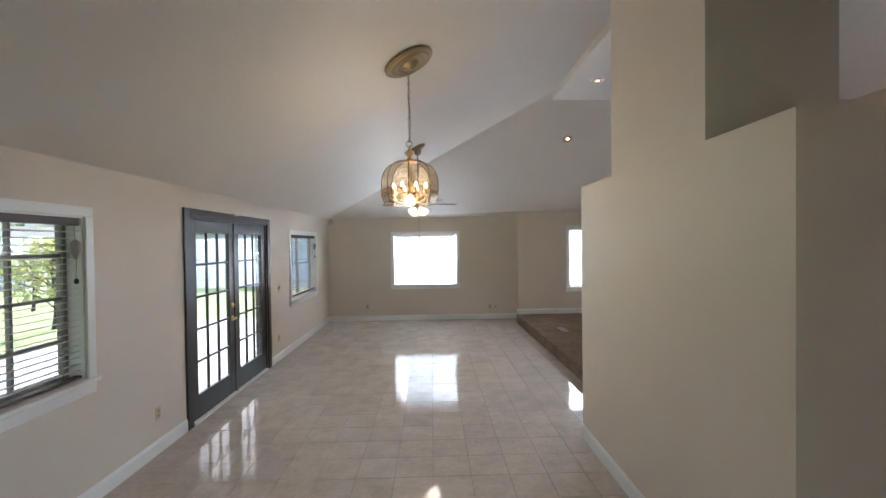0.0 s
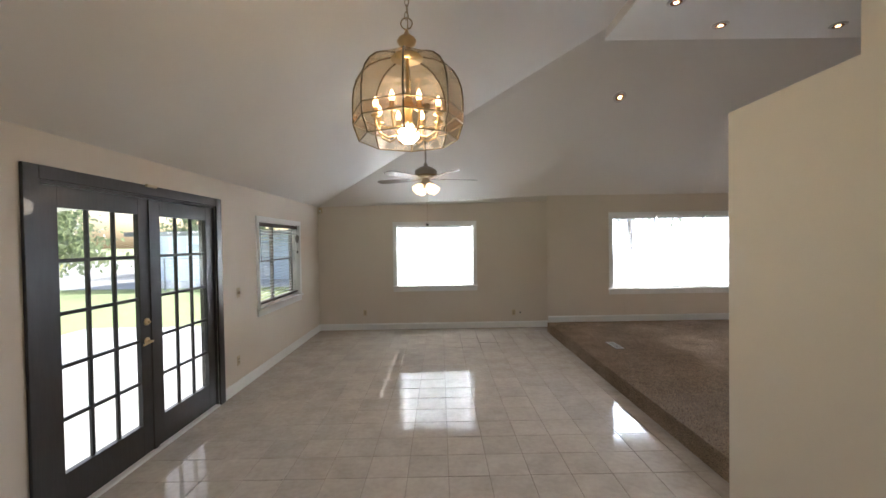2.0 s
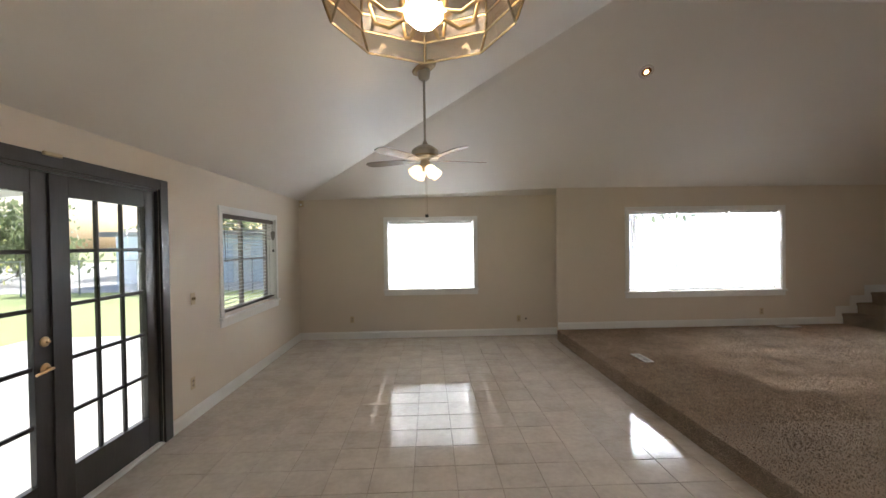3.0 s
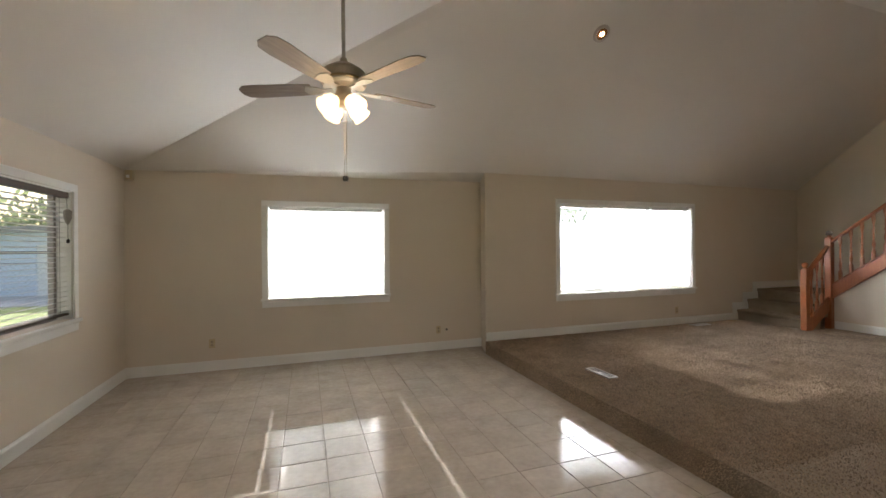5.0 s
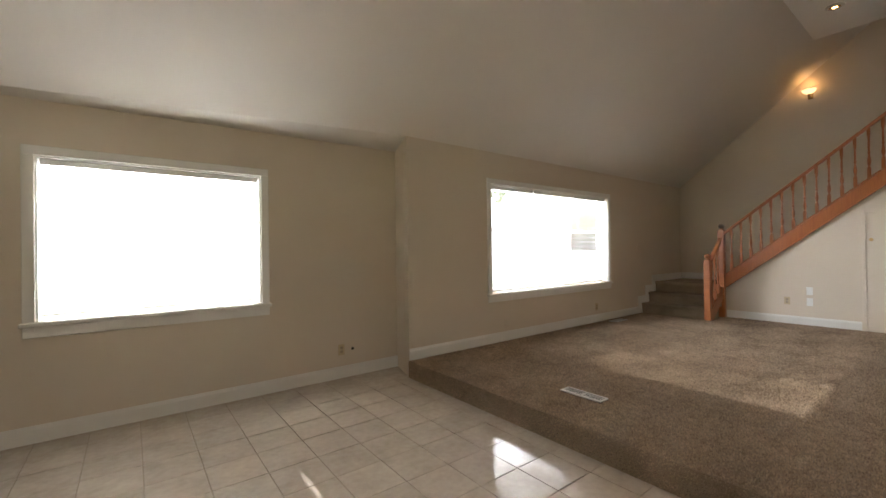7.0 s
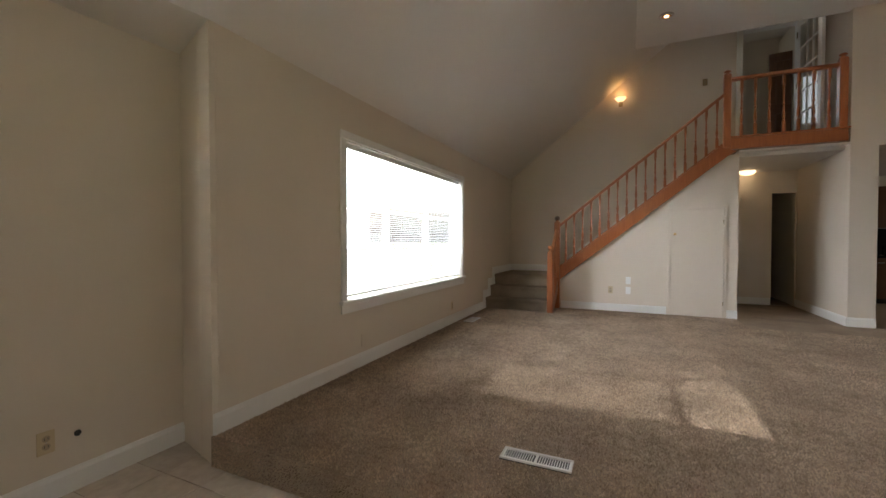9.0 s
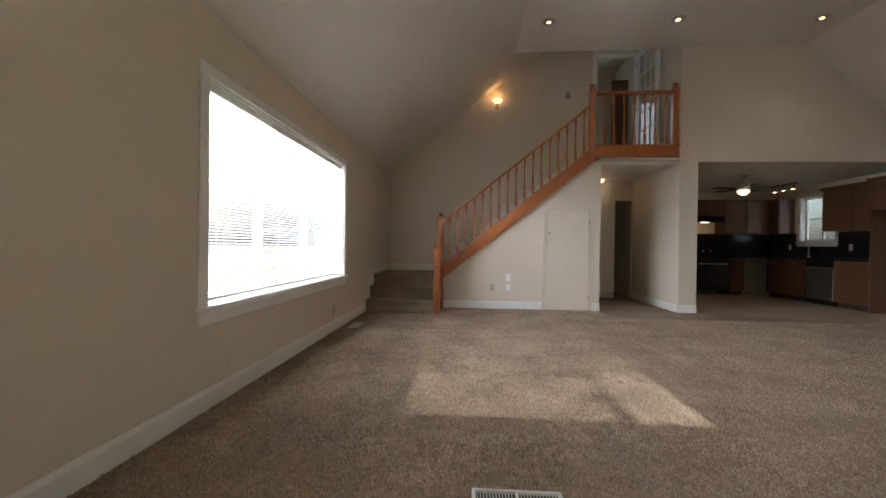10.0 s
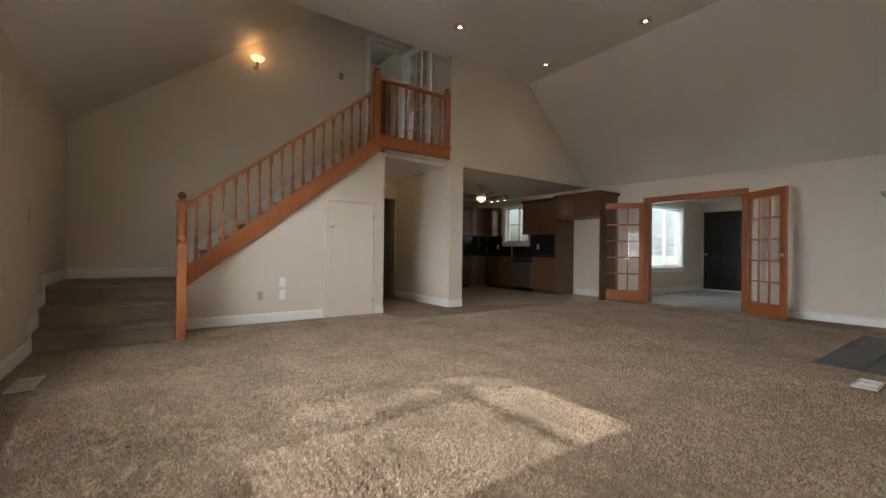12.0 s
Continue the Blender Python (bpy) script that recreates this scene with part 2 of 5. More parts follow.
def mesh_of(bm, name):
    me = bpy.data.meshes.new(name)
    bmesh.ops.recalc_face_normals(bm, faces=bm.faces)
    bm.to_mesh(me)
    bm.free()
    return me


def part(name, bm, mat, parent=None, label="", smooth=False, at=None):
    """One mesh object of a bmesh, or of a ready mesh, under a thing or a part."""
    me = bm if isinstance(bm, bpy.types.Mesh) else mesh_of(bm, name)
    if mat and not me.materials:
        me.materials.append(M[mat])
    if smooth:
        for p in me.polygons:
            p.use_smooth = True
    ob = new(name, me)
    if parent:
        ob.parent = parent
    if at is not None:
        ob.matrix_basis = at
    if label:
        tagged(ob, label)
    return ob


def thing(name, at, label, category, group="", kind=""):
    ob = new(name)
    ob.empty_display_size = 0.1
    ob.matrix_basis = at if isinstance(at, Matrix) else Matrix.Translation(at)
    return tagged(ob, label, category, group, kind)


def box(bm, x0, x1, y0, y1, z0, z1, bevel=0.0):
    r = bmesh.ops.create_cube(bm, size=1.0, matrix=Matrix.LocRotScale(((x0 + x1) / 2, (y0 + y1) / 2, (z0 + z1) / 2), None, (abs(x1 - x0), abs(y1 - y0), abs(z1 - z0))))
    if bevel:
        es = list({e for v in r["verts"] for e in v.link_edges})
        bmesh.ops.bevel(bm, geom=es, offset=bevel, segments=1, affect="EDGES")
    return bm


def boxes(*bs, bevel=0.0):
    bm = bmesh.new()
    for b in bs:
        box(bm, *b, bevel=bevel)
    return bm


def lathe(profile, seg=20, bm=None, m=None):
    """A turned shape round z from (radius, height) pairs."""
    bm = bm or bmesh.new()
    rings = []
    for r, z in profile:
        ring = []
        for i in range(seg):
            a = 2 * math.pi * i / seg
            v = Vector((max(r, 1e-4) * math.cos(a), max(r, 1e-4) * math.sin(a), z))
            ring.append(bm.verts.new(m @ v if m else v))
        rings.append(ring)
    for a, b in zip(rings, rings[1:]):
        for i in range(seg):
            bm.faces.new((a[i], a[(i + 1) % seg], b[(i + 1) % seg], b[i]))
    for ring in (rings[0], rings[-1]):
        bm.faces.new(ring)
    return bm


def tube(points, r, seg=8, bm=None):
    bm = bm or bmesh.new()
    ps = [Vector(p) for p in points]
    rings = []
    for i, p in enumerate(ps):
        d = (ps[min(i + 1, len(ps) - 1)] - ps[max(i - 1, 0)]).normalized()
        q = d.to_track_quat("Z", "Y")
        rings.append([bm.verts.new(p + q @ Vector((r * math.cos(2 * math.pi * k / seg), r * math.sin(2 * math.pi * k / seg), 0))) for k in range(seg)])
    for a, b in zip(rings, rings[1:]):
        for k in range(seg):
            bm.faces.new((a[k], a[(k + 1) % seg], b[(k + 1) % seg], b[k]))
    bm.faces.new(rings[0])
    bm.faces.new(rings[-1])
    return bm


def prism(poly, h0, h1, bm=None, axis="z"):
    """A solid with the outline poly, between h0 and h1 along the axis."""
    bm = bm or bmesh.new()
    put = {"z": lambda a, b, h: (a, b, h), "y": lambda a, b, h: (a, h, b), "x": lambda a, b, h: (h, a, b)}[axis]
    lo = [bm.verts.new(put(a, b, h0)) for a, b in poly]
    hi = [bm.verts.new(put(a, b, h1)) for a, b in poly]
    n = len(poly)
    for i in range(n):
        bm.faces.new((lo[i], lo[(i + 1) % n], hi[(i + 1) % n], hi[i]))
    bm.faces.new(lo)
    bm.faces.new(hi)
    return bm


def pierced(u0, u1, d0, d1, z0, z1, holes, along):
    """A wall with thickness d0..d1 and openings (u0, u1, z0, z1) that go through it."""
    us = sorted({u0, u1, *[h[0] for h in holes], *[h[1] for h in holes]})
    zs = sorted({z0, z1, *[h[2] for h in holes], *[h[3] for h in holes]})
    us, zs = [u for u in us if u0 <= u <= u1], [z for z in zs if z0 <= z <= z1]

    def solid(i, j):
        if not (0 <= i < len(us) - 1 and 0 <= j < len(zs) - 1):
            return False
        u, z = (us[i] + us[i + 1]) / 2, (zs[j] + zs[j + 1]) / 2
        return not any(h[0] < u < h[1] and h[2] < z < h[3] for h in holes)

    bm, cache = bmesh.new(), {}

    def v(u, d, z):
        k = (u, d, z)
        if k not in cache:
            cache[k] = bm.verts.new((u, d, z) if along == "x" else (d, u, z))
        return cache[k]

    for i in range(len(us) - 1):
        for j in range(len(zs) - 1):
            if not solid(i, j):
                continue
            a, b, c, e = us[i], us[i + 1], zs[j], zs[j + 1]
            for d in (d0, d1):
                bm.faces.new((v(a, d, c), v(b, d, c), v(b, d, e), v(a, d, e)))
            for di, dj, q in ((-1, 0, ((a, c), (a, e))), (1, 0, ((b, c), (b, e))), (0, -1, ((a, c), (b, c))), (0, 1, ((a, e), (b, e)))):
                if not solid(i + di, j + dj):
                    (p, r), (s, t) = q
                    bm.faces.new((v(p, d0, r), v(s, d0, t), v(s, d1, t), v(p, d1, r)))
    return bm


def structure(name, bm, mat, label, category, smooth=False):
    return tagged(part(name, bm, mat, smooth=smooth), label, category, kind="structure")


# ---------------------------------------------------------------- the shell
TILE_Z, CARPET_Z = 0.0, 0.175
WX, NY, NY2, JX = -2.31, 10.585, 10.13, 2.15
EX, SX, SY = 7.68, 8.79, 1.40
# outer casing of each window: along, along, low, high
WIN1 = (-0.82, 0.855, 0.80, 2.15)
WIN2 = (3.315, 6.12, 0.735, 2.245)
WIN_W1 = (1.20, 3.73, 0.85, 2.145)
WIN_W2 = (7.83, 9.52, 0.82, 2.125)
FD = (4.82, 6.96, 2.245)


def hole(w, c=0.07):
    return (w[0] + c, w[1] - c, w[2] + c, w[3] - c)


structure("wall_west", pierced(-1.65, 10.75, WX - 0.16, WX, -0.2, 2.6, [hole(WIN_W1), hole(WIN_W2), (FD[0] + 0.10, FD[1] - 0.10, 0.0, FD[2] - 0.08)], "y"), "wall", "beige painted wall with two windows and french doors", "wall")
structure("wall_north", pierced(WX, 2.29, NY, NY + 0.158, -0.2, 2.75, [hole(WIN1)], "x"), "wall", "beige painted wall with one square window", "wall")
structure("wall_north_platform", pierced(2.192, SX + 0.2, NY2, NY2 + 0.16, -0.2, 2.85, [hole(WIN2)], "x"), "wall", "beige painted wall with a wide window above carpet", "wall")
structure("wall_stairwell", pierced(5.0, NY2 - 0.002, SX, SX + 0.16, -0.2, 5.6, [(5.48, 6.24, 2.74, 4.80), (5.0, 6.3, -0.2, 2.55)], "y"), "wall", "beige painted stairwell wall rising to the ceiling", "wall")
structure("wall_east", pierced(1.24, 5.27, EX, EX + 0.14, -0.2, 5.2, [(1.24, 4.99, -0.2, 2.55)], "y"), "wall", "beige painted wall above the open kitchen", "wall")
structure("wall_hall_south", pierced(EX + 0.142, 11.59, 5.02, 5.27, -0.2, 5.2, [], "x"), "wall", "beige painted wall between hall and kitchen", "wall")
structure("wall_south", pierced(1.2, 11.4, SY - 0.14, SY, -0.2, 3.0, [(4.80, 6.40, -0.2, 2.13), (9.50, 10.36, 1.38, 2.32)], "x"), "wall", "beige painted wall with a double door opening", "wall")
# unseen closing wall; its opening is added to admit the fill lamp
structure("wall_back", pierced(WX, 1.2, -1.65, -1.5, -0.2, 5.2, [(-1.5, 0.3, 0.0, 2.1)], "x"), "wall", "plain beige wall with an unseen opening added for light", "wall")
structure("wall_back_return", pierced(-1.5, SY - 0.142, 1.2, 1.34, -0.2, 5.2, [], "y"), "wall", "plain beige wall closing the dining side", "wall")
structure("wall_jog", prism([(JX, NY2), (2.19, NY2), (2.19, NY2 + 0.162), (2.45, NY2 + 0.162), (2.45, NY + 0.16), (2.277, NY + 0.16), (2.277, NY)], -0.2, 2.75), "wall", "narrow slanted beige return between the two window walls", "wall")
# under the stairs: the side wall follows the stringer
bm = prism([(9.0, CARPET_Z - 0.1), (6.48, CARPET_Z - 0.1), (6.48, 2.56), (6.62, 2.56), (8.98, 0.70)], EX, EX + 0.12, axis="x")
structure("wall_under_stairs", bm, "wall", "beige painted wall under the staircase", "wall")
structure("wall_hall_end", pierced(5.272, 6.478, 9.5, 9.6, -0.2, 2.535, [(5.29, 5.62, 0.175, 2.15)], "y"), "wall", "beige hall end wall with a dark doorway", "wall")
structure("wall_hall_north", pierced(EX + 0.12, 10.4, 6.48, 6.58, -0.2, 2.54, [], "x"), "wall", "beige hall side wall", "wall")
structure("wall_hall_room", pierced(4.6, 7.0, 11.6, 11.7, -0.2, 2.7, [], "y"), "wall", "plain wall added to close the dark room past the hall", "wall")
structure("wall_kitchen_east", pierced(SY, 5.02, 11.1, 11.24, -0.2, 2.7, [], "y"), "wall", "beige kitchen wall behind the range", "wall")
# foyer beyond the double doors
structure("wall_foyer_east", pierced(-2.9, SY - 0.142, 7.1, 7.24, -0.2, 2.8, [(-1.63, 0.27, 0.80, 2.25)], "y"), "wall", "beige foyer wall with a bright window", "wall")
structure("wall_foyer_south", pierced(1.34, 7.1, -2.9, -2.75, -0.2, 2.8, [(6.14, 7.06, 0.12, 2.25)], "x"), "wall", "beige foyer wall with the front door", "wall")
structure("wall_foyer_west", pierced(-2.75, SY - 0.142, 3.9, 4.0, -0.2, 2.8, [], "y"), "wall", "plain foyer wall", "wall")
# upstairs room behind the landing door
structure("wall_upstairs", boxes((SX + 0.16, 10.6, 4.3, 4.4, 2.6, 5.4), (SX + 0.16, 10.6, 7.5, 7.6, 2.6, 5.4)), "wall", "dim walls of the upstairs room", "wall")
# the opening is unseen, added only to let the upstairs fill lamp through
structure("wall_upstairs_east", pierced(4.4, 7.5, 10.602, 10.70, 2.6, 5.4, [(6.3, 7.2, 3.6, 4.65)], "y"), "wall", "upstairs wall with an unseen opening added for the fill lamp", "wall")
structure("floor_upstairs", boxes((SX + 0.162, 10.6, 4.4, 7.5, 2.60, 2.72)), "carpet", "carpeted floor of the upstairs room", "floor")
structure("ceiling_upstairs", boxes((SX + 0.162, 10.6, 4.4, 7.5, 5.3, 5.4)), "ceiling", "ceiling of the upstairs room", "ceiling")

# chimney mass with stepped top between dining side and carpeted room
structure("wall_fireplace", boxes((1.585, 2.30, 2.24, 4.50, -0.2, 2.367)), "wall", "beige plastered fireplace block with a ledge", "wall")
structure("wall_chimney", boxes((1.587, 2.30, 2.765, 3.855, 2.367, 5.0)), "wall", "beige plastered chimney rising to the ceiling", "wall")

# ceilings
SOF = 4.36
A, B, C = (WX, NY, 2.47), (2.277, NY, 2.52), (JX, NY2, 2.58)
S0, S1 = (2.33, 7.845, SOF), (EX, 7.845, SOF)


def sheet(faces, up=0.08):
    """Ceiling faces given by corners, with thickness above them."""
    bm, cache = bmesh.new(), {}

    def v(p, k):
        key = (tuple(round(c, 4) for c in p), k)
        if key not in cache:
            cache[key] = bm.verts.new((p[0], p[1], p[2] + k * up))
        return cache[key]

    count = {}
    for f in faces:
        bm.faces.new([v(p, 0) for p in f])
        bm.faces.new([v(p, 1) for p in reversed(f)])
        for p, q in zip(f, f[1:] + f[:1]):
            key = frozenset((tuple(round(c, 4) for c in p), tuple(round(c, 4) for c in q)))
            count.setdefault(key, []).append((p, q))
    for es in count.values():
        if len(es) == 1:
            p, q = es[0]
            low = [bm.verts.new(c) for c in (p, q)]
            bm.faces.new((low[0], v(p, 1), v(q, 1), low[1]))
    return bm


P0, Q0, T0 = (2.33, -1.6, 4.50), (WX, -1.6, 2.44), (2.33, 7.72, 4.475)
structure("ceiling_west", sheet([[A, S0, T0], [A, T0, P0, Q0]]), "ceiling", "sloped off-white ceiling over the tiled side", "ceiling")
structure("ceiling_north", sheet([[A, C, S0], [A, B, C], [C, (SX, NY2, 2.575), (SX, 7.0, 5.02), (EX, 7.0, 5.02), S1, S0]]), "ceiling", "sloped off-white ceiling above the windows", "ceiling")
structure("ceiling_flat", boxes((2.33, EX + 0.1, 3.42, 7.842, SOF, SOF + 0.24)), "ceiling", "flat dropped ceiling with recessed lamps", "ceiling")
structure("trim_soffit", boxes((2.316, 2.329, 3.42, 7.76, SOF - 0.002, SOF + 0.118)), "wall", "narrow beige edge of the dropped ceiling", "trim")
structure("ceiling_south", sheet([[(2.33, 3.42, SOF), (EX, 3.42, SOF), (EX, SY, 2.55), (2.33, SY, 2.46)]]), "ceiling", "sloped off-white ceiling to the double doors", "ceiling")
structure("wall_gable", prism([(SY, 2.40), (3.42, SOF), (3.42, 4.9), (SY, 4.9)], 2.332, 2.40, axis="x"), "wall", "beige gable wall above the chimney ledge", "wall")
structure("ceiling_stairwell", boxes((EX + 0.1, SX, 5.0, 7.0, 4.98, 5.06)), "ceiling", "ceiling above the stair landing", "ceiling")
structure("ceiling_kitchen", boxes((EX + 0.142, 11.1, SY, 5.018, 2.55, 2.62)), "ceiling", "flat dim kitchen ceiling", "ceiling")
structure("ceiling_hall", boxes((EX + 0.14, 9.6, 5.272, 6.478, 2.54, 2.60)), "ceiling", "low ceiling of the hall under the landing", "ceiling")
# unseen wall, added to block daylight so the hall doorway stays dark
structure("wall_hall_room_north", boxes((9.6, 11.6, 6.95, 7.05, -0.2, 2.6)), "wall", "plain wall added to close the dark room past the hall", "wall")
structure("ceiling_hall_room", boxes((9.602, 11.6, 5.272, 7.0, 2.5, 2.6)), "ceiling", "ceiling of the room past the hall", "ceiling")
structure("ceiling_foyer", boxes((4.0, 7.1, -2.75, SY - 0.142, 2.50, 2.6)), "ceiling", "flat white foyer ceiling", "ceiling")

# unseen roof shell, added to stop sky light leaking in above the ceilings
RG = 7.8
roof_b = [(-2.62, 11.0, 2.62), (12.4, 11.0, 2.62), (12.4, -3.3, 2.62), (-2.62, -3.3, 2.62)]
structure("roof", sheet([[roof_b[0], roof_b[1], (12.4, 4.0, RG), (3.0, 4.0, RG)], [roof_b[1], roof_b[2], (12.4, 4.0, RG)], [roof_b[2], roof_b[3], (3.0, 4.0, RG), (12.4, 4.0, RG)], [roof_b[3], roof_b[0], (3.0, 4.0, RG)]], 0.15), "slate", "unseen grey hip roof added to keep sky light out", "roof")
# floors
structure("floor_slab", boxes((WX, 2.138, -1.5, NY2, -0.2, -0.006), (WX, 2.277, NY2, NY, -0.2, -0.0065)), "grout", "grout bed of the tiled floor", "floor")
bm = prism([(2.14, NY2), (2.14, 4.50), (2.30, 4.498), (2.30, 2.24), (2.14, 2.238), (2.14, SY), (6.75, SY), (6.85, 2.3), (EX, 4.99), (EX + 0.1, 5.27), (10.4, 5.27), (10.4, 6.48), (EX, 6.48), (EX, 9.0), (SX, 9.0), (SX, NY2)], -0.2, CARPET_Z)
floor_carpet = structure("floor_carpet", bm, "carpet", "raised platform of worn brown-beige carpet", "carpet floor")
bm = prism([(6.752, SY), (11.1, SY), (11.1, 5.02), (EX + 0.002, 4.988), (6.852, 2.3)], -0.2, CARPET_Z - 0.004)
structure("floor_kitchen", bm, "kitchentile", "pale kitchen floor tile beside the carpet", "floor")
structure("floor_foyer", boxes((4.0, 7.1, -2.75, SY, -0.2, CARPET_Z - 0.006)), "foyertile", "grey-beige foyer floor tile", "floor")
structure("floor_hall_room", boxes((10.4, 11.6, 4.6, 7.0, -0.2, CARPET_Z)), "foyertile", "dim floor past the hall", "floor")

# ---------------------------------------------------------------- windows, doors and trim
NORTH = lambda y: Matrix.Translation((0, y, 0))
WEST = Matrix.Translation((WX, 0, 0)) @ pose(0, 0, 0, 0, 0, 90)


def window(name, m, w, label, mull=(), rails=(), muntins=(), frame_mat="trim", depth=0.16):
    """A cased window in a wall; local x along the wall, y outwards, z up."""
    a, b, c, d = w
    win = tagged(new(name), label, "window", kind="structure")
    win.matrix_basis = m
    k = 0.07
    part("casing", boxes((a, b, -0.02, 0, d - k, d), (a, a + k, -0.02, 0, c, d - k), (b - k, b, -0.02, 0, c, d - k), bevel=0.004), "trim", win)
    part("window_sill", boxes((a - 0.015, b + 0.015, -0.045, 0.055, c + k - 0.035, c + k - 0.003), bevel=0.006), "trim", win)
    part("apron", boxes((a, b, -0.018, 0, c - 0.045, c + k - 0.037), bevel=0.004), "trim", win)
    a, b, c, d = a + k, b - k, c + k, d - k
    y0 = depth - 0.05
    part("jamb", boxes((a, a + 0.012, 0, y0, c, d), (b - 0.012, b, 0, y0, c, d), (a + 0.012, b - 0.012, 0, y0, d - 0.012, d)), "trim", win)
    bars = [(a, b, y0, depth, c, c + 0.045), (a, b, y0, depth, d - 0.045, d), (a, a + 0.045, y0, depth, c + 0.045, d - 0.045), (b - 0.045, b, y0, depth, c + 0.045, d - 0.045)]
    part("window_frame", boxes(*bars, bevel=0.004), frame_mat, win)
    for u in mull:
        part("mullion", boxes((u - 0.024, u + 0.024, y0 + 0.004, depth - 0.004, c + 0.045, d - 0.045)), frame_mat, win)
    for u in muntins:
        part("muntin", boxes((u - 0.010, u + 0.010, y0 + 0.010, depth - 0.012, c + 0.045, d - 0.045)), frame_mat, win)
    us = [a + 0.045, *mull, b - 0.045]
    for z in rails:
        part("rail", boxes((a + 0.045, b - 0.045, y0 + 0.008, depth - 0.008, z - 0.011, z + 0.011)), frame_mat, win)
    for u0, u1 in zip(us, us[1:]):
        p = part("pane", boxes((u0, u1, y0 + 0.022, y0 + 0.027, c + 0.045, d - 0.045)), "glass", win)
        p.visible_shadow = False
    return win


window("window_1", NORTH(NY), WIN1, "white cased window with a closed white blind", mull=(0.02,))
window_2 = window("window_2", NORTH(NY2), WIN2, "wide white cased window with three panes and blinds", mull=(4.25, 5.18), rails=(1.62,))
def screen(win, u0, u1, y, z0, z1):
    """A fine insect mesh in a thin frame outside the glass."""
    p = part("insect_screen", boxes((u0 + 0.012, u1 - 0.012, y, y + 0.0015, z0 + 0.012, z1 - 0.012)), "screen", win, "grey insect screen")
    part("screen_frame", boxes((u0, u1, y - 0.004, y + 0.006, z0, z0 + 0.012), (u0, u1, y - 0.004, y + 0.006, z1 - 0.012, z1), (u0, u0 + 0.012, y - 0.004, y + 0.006, z0 + 0.012, z1 - 0.012), (u1 - 0.012, u1, y - 0.004, y + 0.006, z0 + 0.012, z1 - 0.012)), "chrome", p)


for u0, u1 in ((3.43, 4.225), (4.275, 5.155), (5.205, 6.005)):
    screen(window_2, u0, u1, 0.165, 0.85, 1.61)
window("window_3", WEST, WIN_W1, "white cased window with taupe sashes and a slatted blind", mull=(2.465,), muntins=(1.68, 2.07, 2.86, 3.27), rails=(1.2, 1.5, 1.8), frame_mat="sash")
window("window_4", WEST, WIN_W2, "white cased window with taupe sashes and a slatted blind", mull=(8.65,), rails=(1.5,), frame_mat="sash")
window("window_5", Matrix.Translation((0, SY, 0)) @ pose(0, 0, 0, 0, 0, 180), (-10.43, -9.43, 1.31, 2.39), "small bright window above the kitchen sink", mull=(-9.93,), rails=(1.85,))
window("window_6", Matrix.Translation((7.1, 0, 0)) @ pose(0, 0, 0, 0, 0, -90), (-0.34, 1.70, 0.73, 2.32), "bright foyer window with a white blind", mull=(0.33, 1.0))


def slat_mesh(length, width, thick, curve=0.003, slots=(), slot=0.011):
    """A curved slat; slots: places along it of the narrow cut-outs for the cords."""
    bm = bmesh.new()
    xs = sorted({-length / 2, length / 2, *[u + k * slot for u in slots for k in (-1, 1)]})
    rows = [[bm.verts.new((x, width * (i / 4 - 0.5), curve * (1 - (i / 2 - 1) ** 2) - t)) for t in (0, thick) for i in range(5)] for x in xs]
    for x0, x1, a, b in zip(xs, xs[1:], rows, rows[1:]):
        cut = any(abs((x0 + x1) / 2 - u) < 1e-4 for u in slots)
        for i in range(4):
            if cut and i in (1, 2):
                continue
            bm.faces.new((a[i], a[i + 1], b[i + 1], b[i]))
            bm.faces.new((a[5 + i], b[5 + i], b[6 + i], a[6 + i]))
        bm.faces.new((a[0], b[0], b[5], a[5]))
        bm.faces.new((a[4], a[9], b[9], b[4]))
    return mesh_of(bm, "slat")


